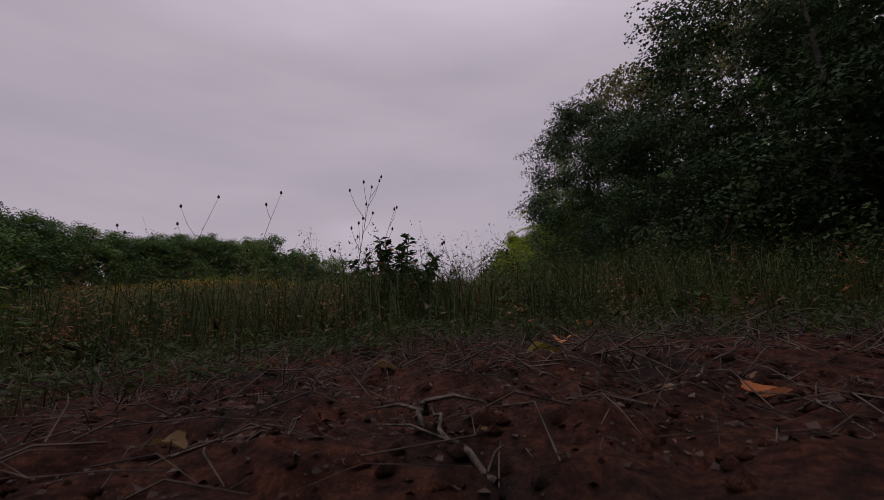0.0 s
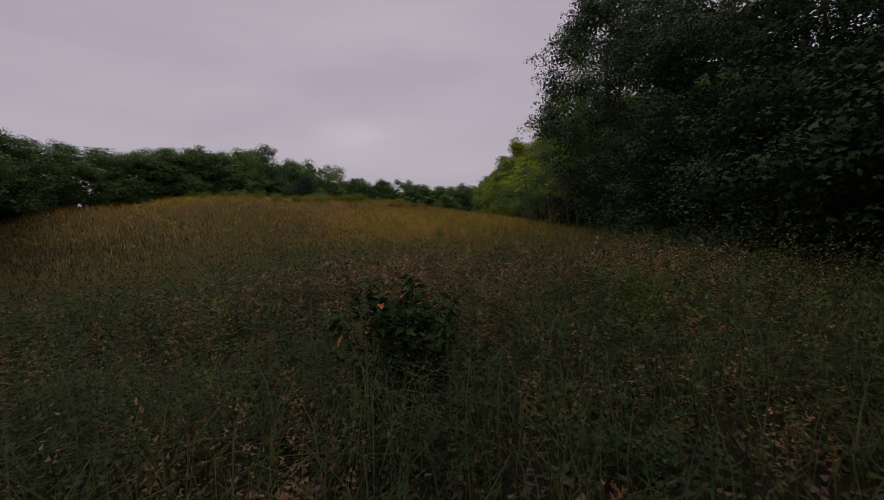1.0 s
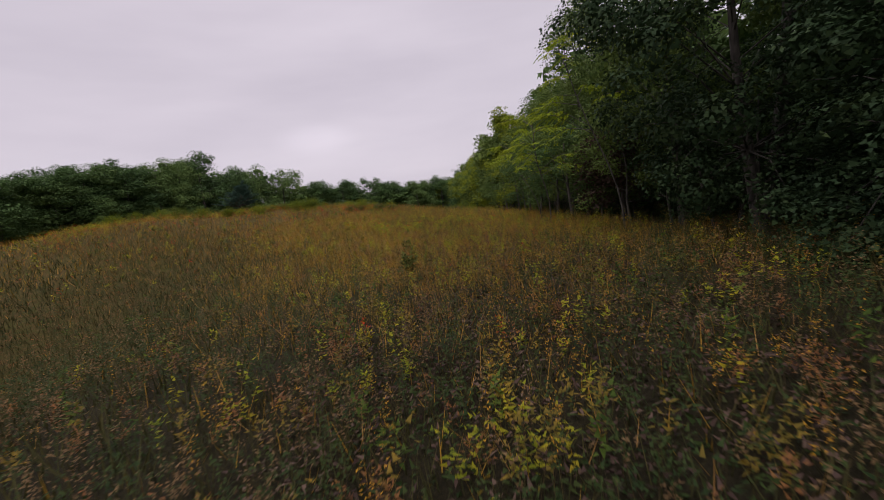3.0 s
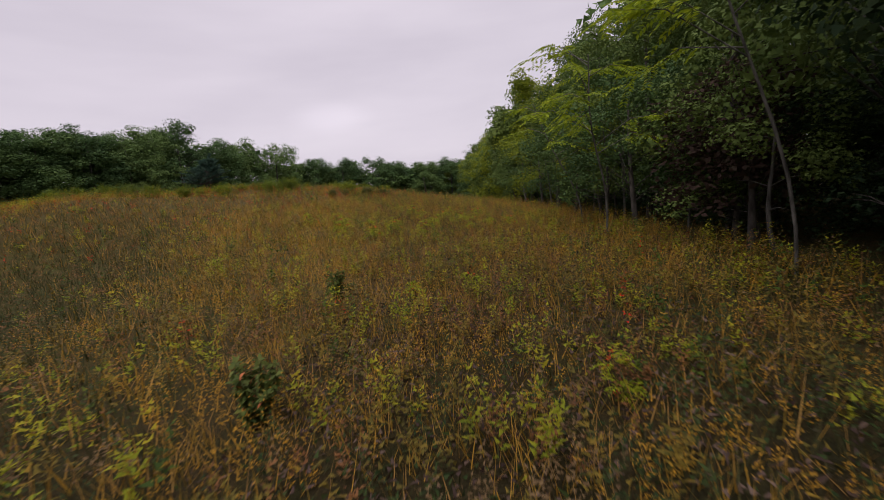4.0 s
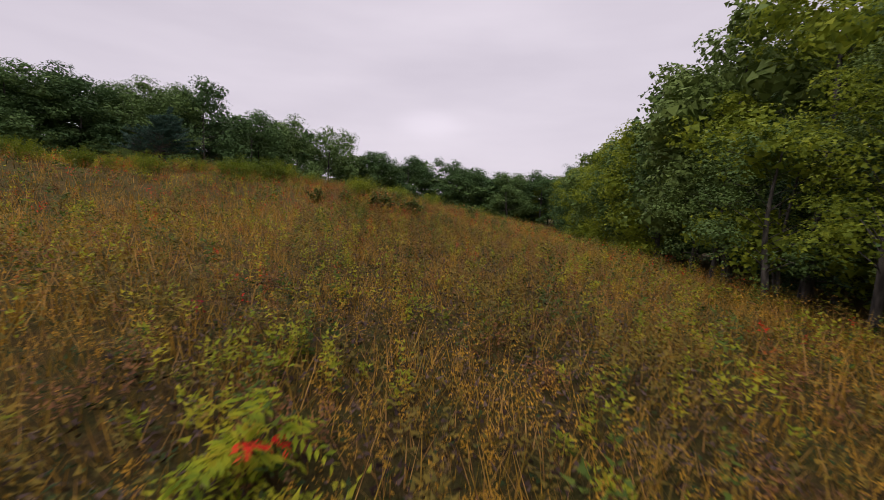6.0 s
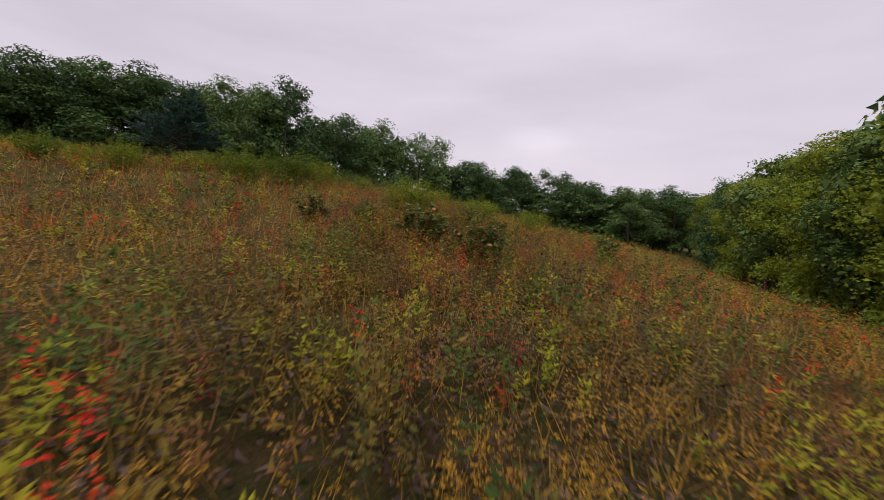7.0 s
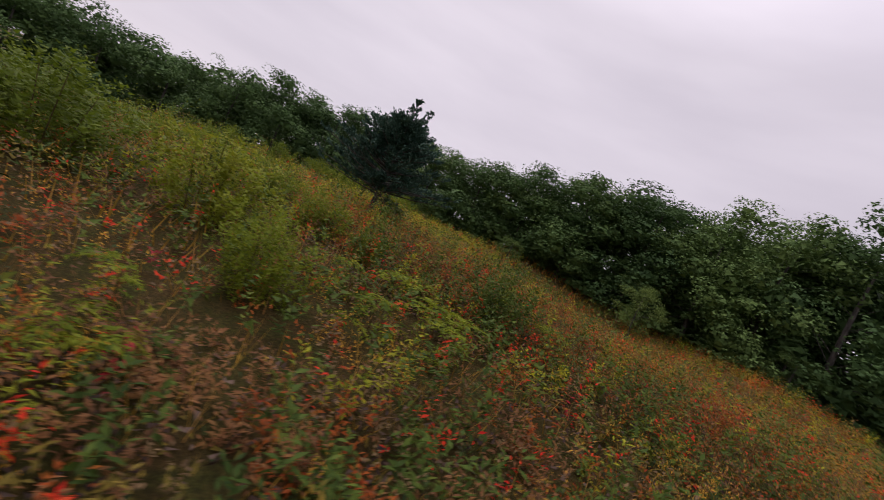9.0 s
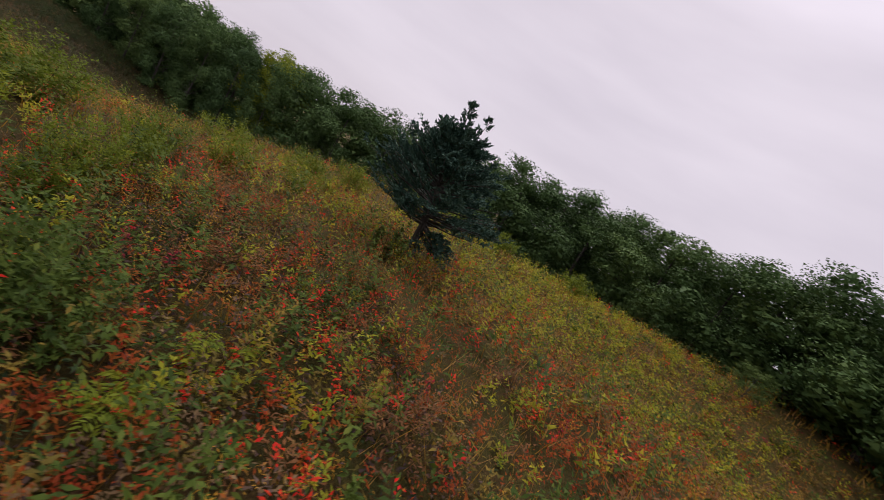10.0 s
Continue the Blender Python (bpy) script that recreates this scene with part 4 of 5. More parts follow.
        for x, y, size in BUSHES:
            if y > 30:
                w[:, names.index("thicket_weeds")] += 9 * np.exp(-((p[:, 0] - x) ** 2 + (p[:, 1] - y) ** 2) / (0.85 * size) ** 2)
        return w / w.sum(1, keepdims=True)

    rings = ((0, 2.2, 78, 30, 0.8, 0.95), (2.2, 4.5, 30, 26, 1.0, 1.0), (4.5, 9, 17, 24, 1.35, 1.0), (9, 22, 7.4, 16, 2.0, 1.05), (22, 70, 3.0, 11, 3.0, 1.1))
    leaves_of, kites_of, stems_of = [[] for _ in kinds], [[] for _ in kinds], [[] for _ in kinds]
    for near, far, dens, leaves, big, tall in rings:
        p = field_points(r, dens, near, far)
        full = np.zeros(len(p), bool)
        if near == 9:
            # fuller on the slope round the cedar
            more = field_points(r, 10, 3.5, 22)
            more = more[(more[:, 0] < -15) & (more[:, 0] > -37) & (np.abs(more[:, 1] - 66.5) < 10.5)]
            p = np.concatenate([p, more])
            full = np.zeros(len(p), bool)
        if near == 0:
            # thickest on the inner side of the bend up the hill
            bend = zone_weights(p)[2] * (p[:, 0] < -1.5 - 0.5 * (p[:, 1] - 53)) * (p[:, 1] < 69.5)
            keep = r.random(len(p)) < (0.5 + 0.5 * bend) * (0.5 + 0.8 * patches(p, 0.8, 55))
            p, full = p[keep], bend[keep] > 0.5
        w = shares(p).cumsum(1)
        which = (r.random(len(p))[:, None] > w).sum(1)
        for i, (name, label, mat, h, leaf, wide, size, share) in enumerate(kinds):
            few = {"red_leaved_weeds": 0.7, "golden_weeds": 1.2}.get(name, 1.0)
            st, v, q = forbs(r, p[(which == i) & ~full], h * tall, int(leaves * few), 1.15 * leaf * big**0.85, wide * 0.9, pointed=True, spread=0.028 * big, start=0.2)
            leaves_of[i].append(v)
            if near == 0:
                stems_of[i].append(st)
                st, v, q = forbs(r, p[(which == i) & full], h, int(26 * few), leaf * 1.0, wide * 0.85, spread=0.025, start=0.12)
                kites_of[i].append(v)
                stems_of[i].append(st)
    for i, (name, label, mat, *_) in enumerate(kinds):
        v, k, st = np.concatenate(leaves_of[i]), np.concatenate(kites_of[i]), np.concatenate(stems_of[i])
        stuff(name, label, "weeds", v, None, mat, np.arange(len(v)).reshape(-1, 3))
        if len(k):
            stuff(name, label, "weeds", k, np.arange(len(k)).reshape(-1, 4), mat)
        stuff("weed_stems", "thin brown stems of the meadow weeds", "weeds", st, np.arange(len(st)).reshape(-1, 4), M_STEM)


def low_cover():
    """Short leaves and scraps close to the earth, between the stems along the flight line."""
    r = np.random.default_rng(230)
    for name, label, mat, dens, wt in (
        ("fallen_scraps", "brown leaf scraps lying between the weeds", M_LITTER, 220, lambda p: 0.45 + 0.55 * patches(p, 1.0, 61)),
        ("low_leaves", "small olive leaves close to the ground", M_FORB, 130, lambda p: (1 - zone_weights(p)[0]) * patches(p, 1.3, 62)),
        ("dark_low_leaves", "small dark green leaves close to the ground", M_DIMMED, 130, lambda p: 0.25 + 0.75 * zone_weights(p)[0]),
    ):
        p = scatter(r, dens, 0, 2.4, wt)
        n = len(p)
        a = r.random(n) * 6.283
        c = np.column_stack([p, land(p[:, 0], p[:, 1]) + 0.01 + 0.16 * r.random(n) ** 2])
        v, t = leaf_points(c, np.stack([np.cos(a), np.sin(a), 0.5 * r.normal(size=n)], 1), r.normal(0, 0.5, (n, 3)) + [0, 0, 1], 0.05 + 0.06 * r.random(n), 0.03)
        stuff(name, label, "weeds", v, None, mat, t)


def withered_patch():
    """A stand of dead broad-bladed weeds, pale brown and curled."""
    r = np.random.default_rng(260)
    n = 950
    u = r.normal(0, 0.5, (n, 2))
    p = np.where((np.arange(n) % 8 < 7)[:, None], u * [2.3, 1.25] + [-1.6, 8.2], u * [1.6, 1.3] + [3.4, 8.6])
    st, v, q = forbs(r, p, 0.46, 13, 0.18, 0.26, rise=-0.25, spread=0.05, start=0.2)
    stuff("withered_weeds", "dead brown weeds with long curled pale leaves", "weeds", v, q, M_WITHER)
    stuff("weed_stems", "thin brown stems of the meadow weeds", "weeds", st, np.arange(len(st)).reshape(-1, 4), M_STEM)


# ---------------------------------------------------------------- single bushes in the meadow
def fan_of_stems(r, n, spread, height, base=0.12):
    out = []
    for k in range(n):
        a, f = r.random() * 6.283, r.random() ** 0.6
        h = height * (0.45 + 0.55 * r.random()) * (1.05 - 0.35 * f)
        b = np.array([base * f * np.cos(a), base * f * np.sin(a), -0.03])
        e = np.array([spread * f * np.cos(a), spread * f * np.sin(a), h])
        out.append((b, (b + e) / 2 + [0, 0, 0.1 * h], e))
    return out


def feathery_bush(seed, mat=M_BUSH, label="dense green bush of leafy upright stems in the meadow"):
    """A dense green bush of upright leafy stems."""
    r = np.random.default_rng(seed)
    root = top_level("green_bush", label, "bush")
    stems = fan_of_stems(r, 60, 0.75, 1.15, 0.38)
    for st in stems[:9]:
        part("stem", mesh_of("stem", *tube(st, [0.006, 0.005, 0.002], 4), mat=M_STEM), root)
    cs, al = [], []
    for b, m, e in stems:
        n = 75
        u = 0.06 + 0.96 * r.random(n) ** 0.85
        p = np.where(u[:, None] < 0.5, b + (m - b) * 2 * u[:, None], m + (e - m) * (2 * u[:, None] - 1))
        a = r.random(n) * 6.283
        cs.append(p)
        al.append(np.stack([np.cos(a), np.sin(a), 0.35 + 0.4 * r.normal(size=n)], 1))
    cs, al = np.concatenate(cs), np.concatenate(al)
    v, t = leaf_points(cs + r.normal(0, 0.03, cs.shape), al, r.normal(0, 0.4, cs.shape) + [0, 0, 1], 0.05 + 0.04 * r.random(len(cs)), 0.028)
    part("foliage", mesh_of("foliage", v, None, t, mat), root)
    return root


def broad_shrub(seed, mat=M_BROAD, label="rounded dark green shrub with large oval leaves in the meadow", count=14, per=48, leaf=1.0):
    """A rounded shrub with large oval leaves, a few of them orange."""
    r = np.random.default_rng(seed)
    root = top_level("broad_leaved_shrub", label, "shrub")
    stems = fan_of_stems(r, count, 0.52, 0.85)
    for st in stems:
        part("stem", mesh_of("stem", *tube(st, [0.012, 0.009, 0.004], 5), mat=M_STEM), root)
    cs, al = [], []
    for b, m, e in stems:
        n = per
        u = 0.2 + 0.82 * r.random(n)
        p = np.where(u[:, None] < 0.5, b + (m - b) * 2 * u[:, None], m + (e - m) * (2 * u[:, None] - 1))
        a = r.random(n) * 6.283
        cs.append(p)
        al.append(np.stack([np.cos(a), np.sin(a), 0.1 + 0.4 * r.normal(size=n)], 1))
    cs, al = np.concatenate(cs), np.concatenate(al)
    v, q = leaf_quads(cs, al, r.normal(0, 0.35, cs.shape) + [0, 0, 1], leaf * (0.12 + 0.07 * r.random(len(cs))), leaf * 0.085)
    n = len(q)
    v = v.reshape(n, 4, 3)[r.permutation(n)].reshape(-1, 3)
    cut = int(n * 0.97)
    part("foliage", mesh_of("foliage", v[: 4 * cut], q[:cut], mat=mat), root)
    part("orange_foliage", mesh_of("orange_foliage", v[4 * cut :], q[: n - cut], mat=M_ORANGE), root, "orange autumn leaves")
    return root


def sumac(seed, mat=M_SUMAC, label="low sumac with feathered yellow-green leaves, some scarlet"):
    """A low sumac: a few stems, each with a whorl of feathered leaves, some of them scarlet."""
    r = np.random.default_rng(seed)
    root = top_level("sumac_shrub", label, "shrub")
    for k in range(4):
        a, f = r.random() * 6.283, 0.12 + 0.34 * r.random()
        h = 0.34 + 0.5 * r.random()
        e = np.array([f * np.cos(a), f * np.sin(a), h])
        stem = part("stem", mesh_of("stem", *tube([[0, 0, -0.03], e * [0.4, 0.4, 0.5], e], [0.012, 0.01, 0.006], 5), mat=M_STEM), root)
        for c in range(7):
            g = c * 0.9 + r.random()
            red = r.random() < 0.2
            L = (0.26 + 0.16 * r.random()) * (0.4 if red else 1.0)
            d = np.array([np.cos(g), np.sin(g), 0.1 + 0.9 * r.random()])
            w = np.array([-np.sin(g), np.cos(g), 0])
            s0 = e - [0, 0, 0.2 * r.random()]
            b, al, nn, size = [], [], [], []
            for i in range(8):
                u = 0.15 + 0.85 * i / 7
                for sd in (-1, 1):
                    b.append(s0 + d * L * u - np.array([0, 0, 0.75 * L * u * u]))
                    al.append(w * sd + d * 0.5 + [0, 0, -0.45 + 0.25 * r.normal()])
                    nn.append([0.5 * r.normal(), 0.5 * r.normal(), 1.0])
                    size.append((0.06 if red else 0.11) * (1.15 - 0.5 * abs(u - 0.45)) * (0.8 + 0.4 * r.random()))
            v, q = leaf_quads(np.array(b), np.array(al), np.array(nn), np.array(size), np.array(size) * 0.31)
            part("frond", mesh_of("frond", v, q, mat=M_RED if red else mat), stem, "scarlet feathered leaf" if red else "")
    return root


def set_out(protos, spots, group, seed, tall=1.0, high=1.0):
    r = np.random.default_rng(seed)
    for k, (x, y, size) in enumerate(spots):
        ob = copy_thing(protos[k % len(protos)], pose(x, y, float(land(x, y)) - 0.02, 0, 0, r.random() * 360))
        ob.scale = (size * tall, size * tall, size**0.5 * tall * high)
        tagged(ob, group=group)
    for proto in protos:
        for ob in list(proto.children_recursive) + [proto]:
            bpy.data.objects.remove(ob)


BUSHES = [
    (-11.6, 58.8, 1.6), (-12.6, 57.5, 1.4), (-12.0, 60.8, 1.2), (-11.0, 62.4, 0.7), (-7.9, 61.6, 1.0), (-8.0, 68.4, 0.9),
    (-6.0, 57.5, 1.2), (-5.3, 61.6, 1.0), (-3.3, 61.4, 1.0), (-8.4, 62.6, 0.7), (-16.0, 55.6, 1.1),
    (-11, 71, 1.2), (-8.5, 72, 1.3), (-6, 72, 1.3), (-3.5, 73.5, 1.3), (-1.5, 70, 1.2),
    (-18.5, 54.5, 1.0), (-20.5, 53.6, 1.1), (-22.8, 54.0, 1.1), (-25, 54.8, 1.2), (-27.5, 55, 1.2), (-31, 57, 1.3),
]
SHRUBS = [(-3.9, 54.0, 1.15), (-2.7, 53.9, 1.0), (-0.8, 59.0, 0.9), (-6.8, 54.3, 0.8), (-5.8, 54.9, 0.55), (-5.6, 56.4, 0.5), (-4.5, 58.0, 0.6), (-3.1, 56.6, 0.6), (-18.1, 60.9, 0.8), (-0.5, 27.2, 0.55), (-0.4, 23.2, 0.6)]
SUMACS = [
    (-0.1, 34.2, 1.0), (0.8, 33.6, 0.9), (2.1, 35.6, 1.0), (3.8, 34.1, 0.9), (4.9, 33.0, 0.7), (2.5, 33.7, 0.9), (-0.7, 33.3, 1.0), (0.3, 39.5, 1.0),
    (-1.2, 36.2, 1.1), (-2.3, 36.3, 1.1), (-0.3, 35.3, 1.0), (1.1, 35.4, 1.0), (1.6, 36.4, 1.0), (2.1, 36.2, 0.9), (2.7, 36.2, 0.9), (0.7, 37.7, 0.8), (-4.4, 38.9, 1.1), (-5.1, 41, 1.0),
    (-1.9, 34.6, 1.1), (-3.0, 37.9, 1.1), (0.9, 26.5, 0.6), (1.8, 26.3, 0.6), (2.6, 22.8, 0.6),
    (3.2, 35.0, 0.8), (3.0, 37.6, 0.8), (1.9, 38.4, 0.8),
]
CREST = [
    (-18.6, 54.6, 1.0), (-17.8, 55.4, 0.9), (-18.2, 57.0, 0.8), (-17.0, 58.4, 0.8), (-15.6, 58.4, 0.9), (-14.3, 58.9, 1.0), (-14.0, 60.2, 0.9),
    (-13.5, 61.4, 0.9), (-13.3, 62.4, 0.6), (-11.5, 68.8, 0.5), (-11.2, 70.4, 0.7), (-10.4, 72.2, 0.9), (-9.6, 74.2, 1.1), (-8.2, 75.4, 1.1), (-7.0, 76.6, 1.0),
]
GREEN_SUMACS = [(-11.4, 63.4, 1.0), (-12.1, 63.9, 1.1), (-11.5, 64.2, 0.9), (-12.6, 63.3, 1.0), (-12.0, 62.9, 0.9), (-14.0, 65.2, 0.8), (-14.6, 64.7, 0.7), (-9.4, 62.6, 0.8), (-9.9, 62.2, 0.8), (-13.0, 65.8, 0.6)]
grass_layer()
tall_grass()
forb_layer()
low_cover()
withered_patch()
set_out([feathery_bush(k) for k in (1, 2, 3)], BUSHES, "green bushes on the hillside", 9)
set_out([broad_shrub(12, M_MAPLE, "dark green shrub with big leaves, a few of them orange", 26, 60, 0.62)], [(-0.5, 4.6, 1.0)], "", 12, 1.0, 1.3)
set_out([feathery_bush(13, M_LEAFY, "low green leafy plant among dusky weeds")], [(1.8, 5.7, 0.5)], "", 13)
set_out([feathery_bush(14, M_LEAFY, "deep green bush of leafy stems among red weeds")], [(-13.4, 64.4, 0.9)], "", 14)
set_out([feathery_bush(k, M_BUSH, "soft yellow-green weeds in a tuft on the crest of the meadow") for k in (18, 19)], CREST, "yellow-green tufts along the crest", 18, 0.8)
set_out([broad_shrub(k, count=18, per=56, leaf=0.78) for k in (4, 5)], SHRUBS, "broad-leaved shrubs in the meadow", 10)
set_out([sumac(k, M_BUSH, "low sumac with feathered mid-green leaves, some scarlet") for k in (16, 17)], GREEN_SUMACS, "green sumacs on the hillside", 15, 0.62, 0.95)
set_out([sumac(k) for k in (6, 7, 8)], SUMACS, "sumacs in the meadow", 11, 0.72, 0.9)


# ---------------------------------------------------------------- litter on the bare earth round the take-off spot
def spot(x, y):
    return float(land(x, y) + clods(np.array(x), np.array(y)))


def fallen_leaf(x, y, size, turn, mat, label):
    """A curled dry leaf with a ribbed, pointed blade and a short stalk."""
    r = np.random.default_rng(int(abs(x * 1000 + y * 77)) + 1)
    n, m = 9, 5
    u, w = np.meshgrid(np.linspace(0, 1, n), np.linspace(-1, 1, m), indexing="ij")
    half = 0.36 * np.sin(np.pi * u**0.85) ** 0.8 * (1 + 0.18 * np.sin(u * 22))
    X, Y = (u - 0.5) * size, w * half * size
    Z = size * (0.22 * w**2 * np.sin(np.pi * u) + 0.12 * np.sin(u * 3 + r.random() * 3) + 0.02 * np.sin(w * 9 + u * 12)) + 0.004
    Z = Z - Z.min() + 0.003
    i, j = np.meshgrid(np.arange(n - 1), np.arange(m - 1), indexing="ij")
    q = np.stack([i * m + j, (i + 1) * m + j, (i + 1) * m + j + 1, i * m + j + 1], -1).reshape(-1, 4)
    root = top_level("fallen_leaf", label, "leaf", "fallen leaves on the bare earth")
    root.matrix_basis = pose(x, y, spot(x, y) - 0.003, 0, 0, turn)
    part("blade", mesh_of("blade", np.stack([X, Y, Z], -1).reshape(-1, 3), q, mat=mat, smooth=True), root)
    part("stalk", mesh_of("stalk", *tube([[-0.5 * size, 0, 0.012], [-0.65 * size, 0.02 * size, 0.008], [-0.82 * size, 0.08 * size, 0.004]], [0.0016, 0.0014, 0.001], 5), mat=M_TWIG), root)


for x, y, size, turn, mat, label in (
    (0.50, 0.70, 0.085, 20, M_ORANGE, "curled orange-brown dry leaf on bare red earth"),
    (0.40, 1.50, 0.08, 70, M_ORANGE, "curled orange leaf caught at the edge of the grass"),
    (-0.47, 2.5, 0.12, 150, M_ORANGE, "orange dry leaf among dead stalks"),
    (0.8, 2.5, 0.12, 40, M_ORANGE, "orange dry leaf at the edge of the grass"),
    (0.27, 1.22, 0.1, 5, M_FORB, "pale green fallen leaf on dark litter"),
    (-0.14, 1.04, 0.065, 10, M_SEED, "pale tan dry leaf on bare earth"),
    (-0.34, 0.56, 0.05, -10, M_SEED, "tan dry leaf among twigs"),
    (0.05, 0.55, 0.02, 40, M_SEED, "small pale leaf scrap on bare earth"),
    (0.35, 0.72, 0.03, 130, M_SEED, "small tan leaf on bare red earth"),
    (0.56, 0.83, 0.04, 60, M_SEED, "small tan leaf among dead stalks"),
    (0.95, 1.25, 0.05, 30, M_SEED, "small tan leaf among dead stalks"),
    (-0.62, 0.95, 0.05, 80, M_RUST, "small brown leaf among dead stalks"),
):
    fallen_leaf(x, y, size, turn, mat, label)


def twig(points, thick, label, seed):
    """A bent dead twig with side shoots, lying on the earth."""
    r = np.random.default_rng(seed)
    root = top_level("twig", label, "twig", "dead twigs on the bare earth")
    p = np.array([(x, y, spot(x, y) + h) for x, y, h in points], float)
    k = np.linspace(0, len(p) - 1, 4 * len(p) - 3)
    fine = np.stack([np.interp(k, np.arange(len(p)), p[:, i]) for i in range(3)], 1)
    fine[1:-1] += r.normal(0, thick * 0.8, fine[1:-1].shape)
    c = fine.mean(0)
    root.location = tuple(c)
    pieces = [tube(fine - c, thick * (1 - 0.6 * np.linspace(0, 1, len(fine))), 6)]
    for _ in range(3):
        b = fine[r.integers(1, len(fine) - 1)] - c
        e = b + np.array([r.normal(0, 0.05), r.normal(0, 0.05), 0.03 * r.random()])
        pieces.append(tube([b, (b + e) / 2 + [0, 0, 0.008], e], [thick * 0.5, thick * 0.35, thick * 0.15], 4))
    v, q = joined(pieces)
    part("stick", mesh_of("stick", v, q, mat=M_TWIG, smooth=True), root)


twig([(0.47, 0.60, 0.008), (0.44, 0.54, 0.02), (0.42, 0.48, 0.012), (0.40, 0.43, 0.006)], 0.0022, "pale crooked twig on bare red earth", 1)
twig([(0.39, 0.70, 0.006), (0.5, 0.82, 0.025), (0.62, 0.95, 0.04), (0.74, 1.07, 0.05)], 0.002, "grey dead twig leaning over litter", 2)
twig([(-0.5, 0.62, 0.006), (-0.35, 0.66, 0.02), (-0.2, 0.63, 0.012)], 0.0014, "thin straw-coloured stalk lying on earth", 3)
twig([(-0.33, 0.85, 0.004), (-0.31, 0.87, 0.12), (-0.29, 0.88, 0.22)], 0.0013, "thin dry stalk standing in bare earth", 4)
twig([(-0.3, 0.5, 0.004), (-0.22, 0.55, 0.02), (-0.12, 0.52, 0.008)], 0.0016, "short broken twig on bare earth", 5)
twig([(0.05, 0.45, 0.004), (0.0, 0.52, 0.02), (-0.02, 0.62, 0.03)], 0.0045, "dark bent root on bare earth", 6)
twig([(0.3, 0.42, 0.003), (0.34, 0.47, 0.015), (0.36, 0.5, 0.004)], 0.0011, "thin pale twig on bare red earth", 7)
twig([(-0.03, 0.6, -0.005), (-0.031, 0.602, 0.02), (-0.03, 0.6, 0.034)], 0.007, "short dark broken stem standing in earth", 8)


def dead_stalks():
    """Criss-cross of dead stalks and straw over the bare earth, too many to count."""
    r = np.random.default_rng(77)
    pieces = []
    for k in range(3300):
        x, y = r.normal(0.2, 1.3), 0.42 + abs(r.normal(0, 1.15))
        if y < 0.95 and r.random() < 0.6:
            continue
        a, L = r.random() * 6.283, 0.03 + 0.17 * r.random() ** 1.6
        b = np.array([x, y, spot(x, y) + 0.003])
        e = np.array([x + L * np.cos(a), y + L * np.sin(a), 0])
        e[2] = spot(e[0], e[1]) + 0.002 + (0.1 * r.random() ** 3 if y > 0.6 else 0.02 * r.random())
        if e[1] < 0.38:
            continue
        m = (b + e) / 2 + r.normal(0, 0.12 * L, 3) * [1, 1, 0] + [0, 0, 0.004 + 0.2 * L * r.random()]
        w = (0.0006 + 0.001 * r.random() ** 2) * (1.0 if y < 0.95 else 1.6 if y < 1.5 else 2.4)
        pieces.append(tube([b, m, e], [w, w * 0.9, w * 0.5], 4))
    v, q = joined(pieces)
    stuff("dead_stalks", "dead stalks and straw strewn over bare earth", "litter", v, q, M_STUBBLE)
    # crumbs of earth and leaf mould
    n = 9000
    x, y = r.normal(0.15, 1.1, n), 0.4 + np.abs(r.normal(0, 1.0, n))
    c = np.column_stack([x, y, land(x, y) + clods(x, y) + 0.002])
    size = 0.004 + 0.016 * r.random(n) ** 3
    v, q = leaf_quads(c, np.column_stack([r.normal(size=(n, 2)), 0.25 * r.random(n)]), r.normal(0, 0.5, (n, 3)) + [0, 0, 1], size, size * 0.7)
    stuff("leaf_mould", "dark crumbs of leaf mould over bare earth", "litter", v, q, M_LITTER)


dead_stalks()


def earth_clods():
    """Crumbs and lumps of red earth."""
    r = np.random.default_rng(79)
    n = 1300
    x, y = r.normal(0.25, 0.7, n), 0.36 + np.abs(r.normal(0, 0.7, n))
    size = 0.004 + 0.016 * r.random(n) ** 3
    octa = np.array([(1, 0, 0), (0, 1, 0), (-1, 0, 0), (0, -1, 0), (0, 0, 0.8), (0, 0, -0.8)], float)
    v = octa[None] * (0.7 + 0.6 * r.random((n, 6, 1))) * size[:, None, None]
    a = r.random(n) * 6.283
    v = np.stack([v[..., 0] * np.cos(a)[:, None] - v[..., 1] * np.sin(a)[:, None], v[..., 0] * np.sin(a)[:, None] + v[..., 1] * np.cos(a)[:, None], v[..., 2]], -1)
    v = v + np.stack([x, y, land(x, y) + clods(x, y)], -1)[:, None]
    f = np.array([(0, 1, 4), (1, 2, 4), (2, 3, 4), (3, 0, 4), (1, 0, 5), (2, 1, 5), (3, 2, 5), (0, 3, 5)])
    stuff("earth_clods", "crumbs and lumps of red earth", "earth", v.reshape(-1, 3), None, M_SOIL, (f[None] + 6 * np.arange(n)[:, None, None]).reshape(-1, 3))


earth_clods()


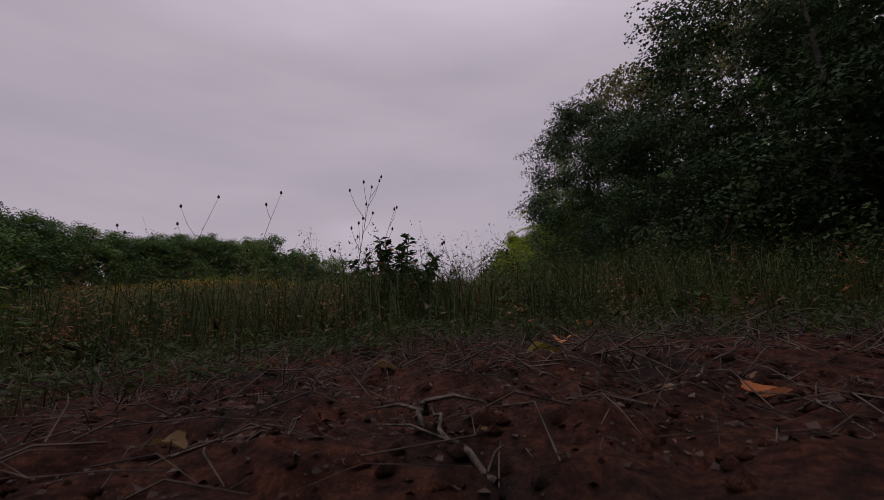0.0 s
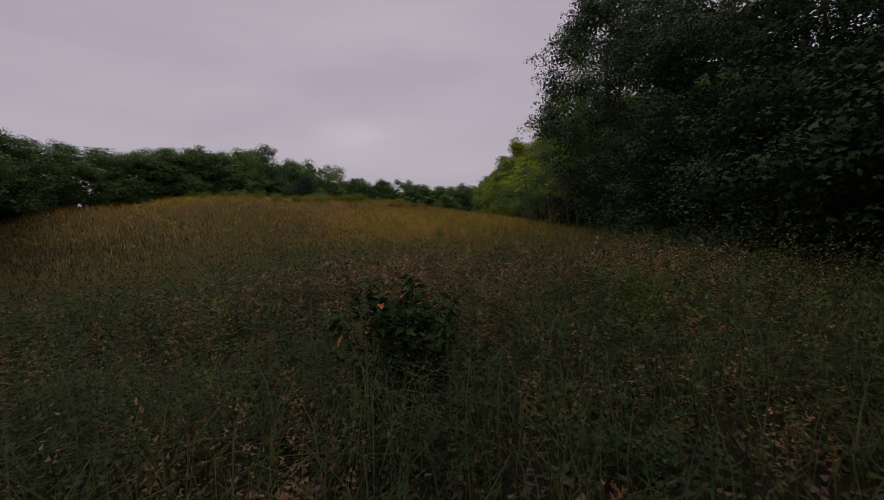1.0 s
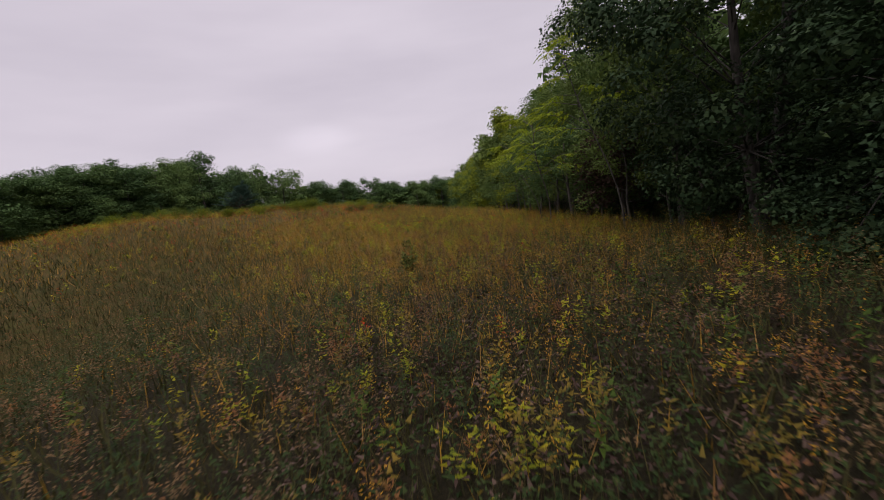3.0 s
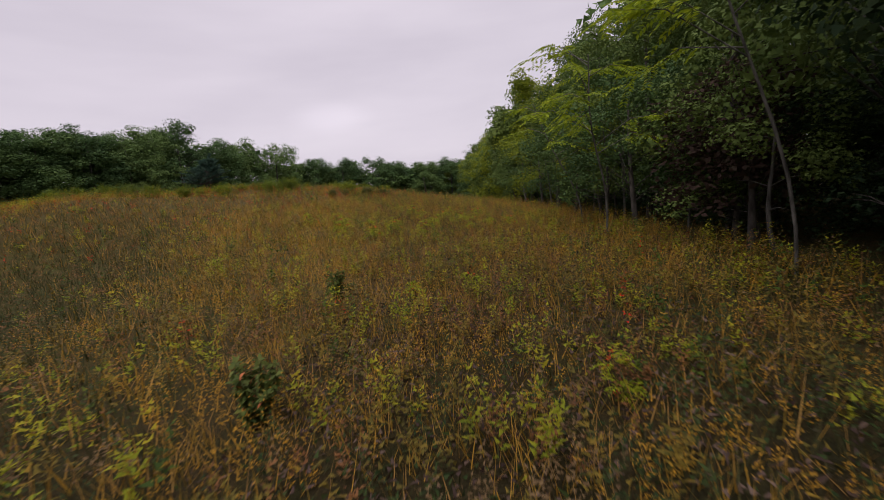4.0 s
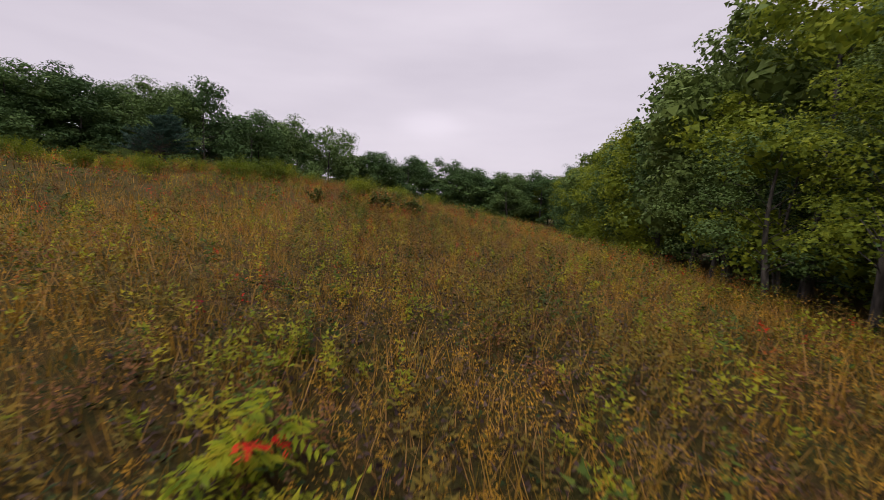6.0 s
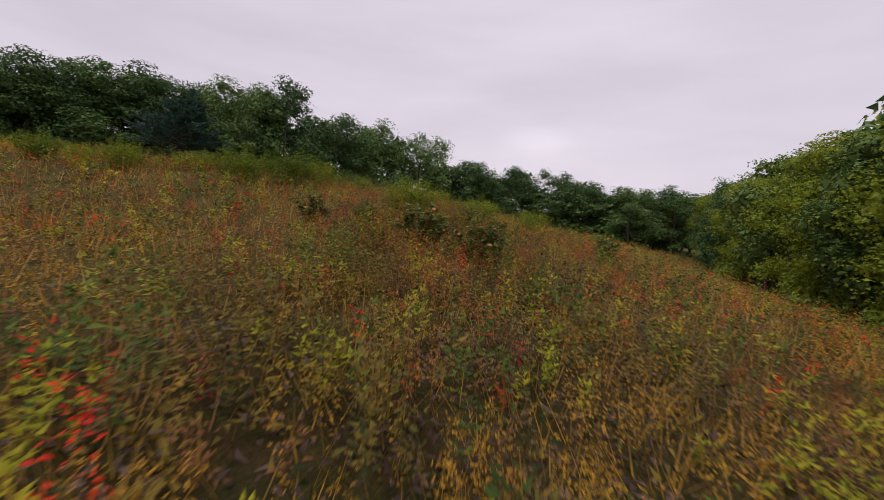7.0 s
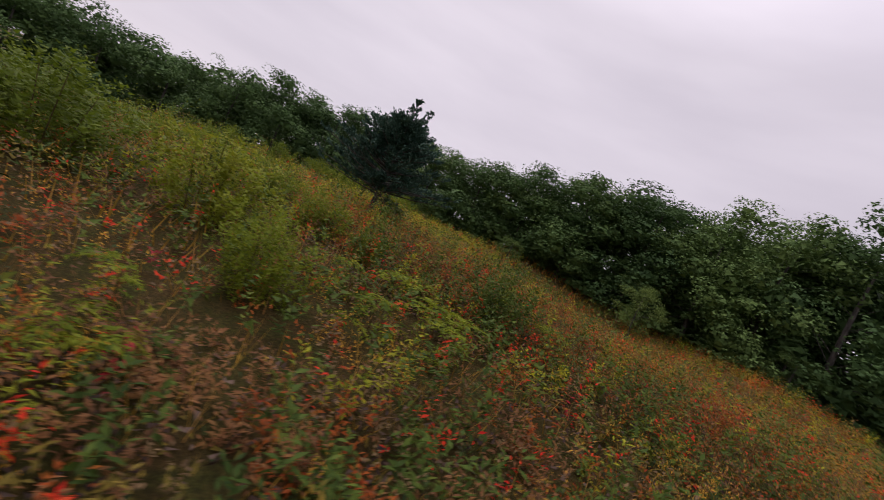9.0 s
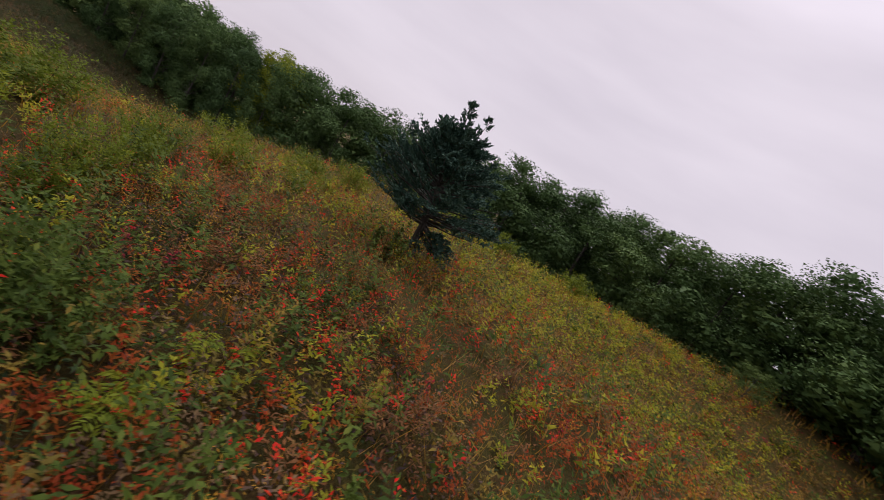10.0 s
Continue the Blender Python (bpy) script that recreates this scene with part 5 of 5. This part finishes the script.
def low_tufts():
    """Grey-green low growth that closes in on the bare spot."""
    r = np.random.default_rng(78)
    n = 1700
    a, d = r.random(n) * 6.283, 1.25 + 1.6 * r.random(n)
    p = np.column_stack([0.15 + d * np.cos(a), 0.3 + d * np.sin(a)])
    p = p[p[:, 1] > 0.75]
    s, v, q = forbs(r, p, 0.24, 16, 0.045, 0.3)
    stuff("low_weeds", "low dusky weeds at the edge of the bare earth", "weeds", v, q, M_DIMMED)
    v, q, t = blades(r, np.repeat(p, 3, 0) + r.normal(0, 0.05, (3 * len(p), 2)), 0.22, 0.004, lean=1.0)
    stuff("low_grass", "short dusky grass at the edge of the bare earth", "grass", v, q, M_DIMMED_GRASS, t)


low_tufts()


def flower_stalk(x, y, height, lean, seed, branches=7, label="tall dry flower stalk with small brown seed heads"):
    """A dry stalk that forks near the top, each fork with a small seed head."""
    r = np.random.default_rng(seed)
    root = top_level("flower_stalk", label, "stalk", "dry stalks round the bare earth")
    root.location = (x, y, spot(x, y) - 0.01)
    t = np.linspace(0, 1, 6)
    stem = np.stack([lean[0] * t**1.6, lean[1] * t**1.6, height * t], 1)
    pieces, heads = [tube(stem, 0.0032 * (1 - 0.75 * t), 5)], [stem[-1]]
    for k in range(branches):
        f = 0.45 + 0.5 * (k + r.random()) / branches
        b = np.array([np.interp(f, t, stem[:, i]) for i in range(3)])
        a, L = r.random() * 6.283, (0.1 + 0.12 * r.random()) * height
        e = b + [0.5 * L * np.cos(a), 0.5 * L * np.sin(a), 0.9 * L]
        pieces.append(tube([b, (b + e) / 2 + [0.06 * L * np.cos(a), 0.06 * L * np.sin(a), 0], e], [0.0018, 0.0014, 0.0009], 4))
        heads.append(e)
    stalk = part("stem", mesh_of("stem", *joined(pieces), mat=M_STUBBLE), root)
    for h in heads[: 1 + branches]:
        ring = np.array([0, 0.3, 0.7, 1.0])
        q = h + np.stack([0 * ring, 0 * ring, 0.022 * ring - 0.004], 1)
        part("seed_head", mesh_of("seed_head", *tube(q, [0.002, 0.0075, 0.0065, 0.002], 6), mat=M_STUBBLE), stalk)


flower_stalk(-0.55, 2.55, 0.95, (0.1, 0.05), 1, 11)
flower_stalk(-0.62, 2.5, 0.55, (-0.03, 0.02), 2, 4)
flower_stalk(-0.47, 2.62, 0.8, (0.16, 0.0), 3, 3)
for k, (x, y, h, lx) in enumerate(((-1.15, 2.4, 0.9, 0.2), (-1.62, 2.5, 0.95, 0.25), (-1.9, 2.6, 0.8, -0.1), (-2.5, 2.7, 0.85, 0.22), (0.12, 2.5, 0.55, -0.12), (-0.9, 2.5, 0.5, 0.05), (0.3, 2.7, 0.5, 0.1), (1.1, 1.9, 0.62, -0.25), (1.5, 2.0, 0.6, -0.3))):
    flower_stalk(x, y, h, (lx, 0.03), 20 + k, 2, "thin dry grass stalk with a small seed head")
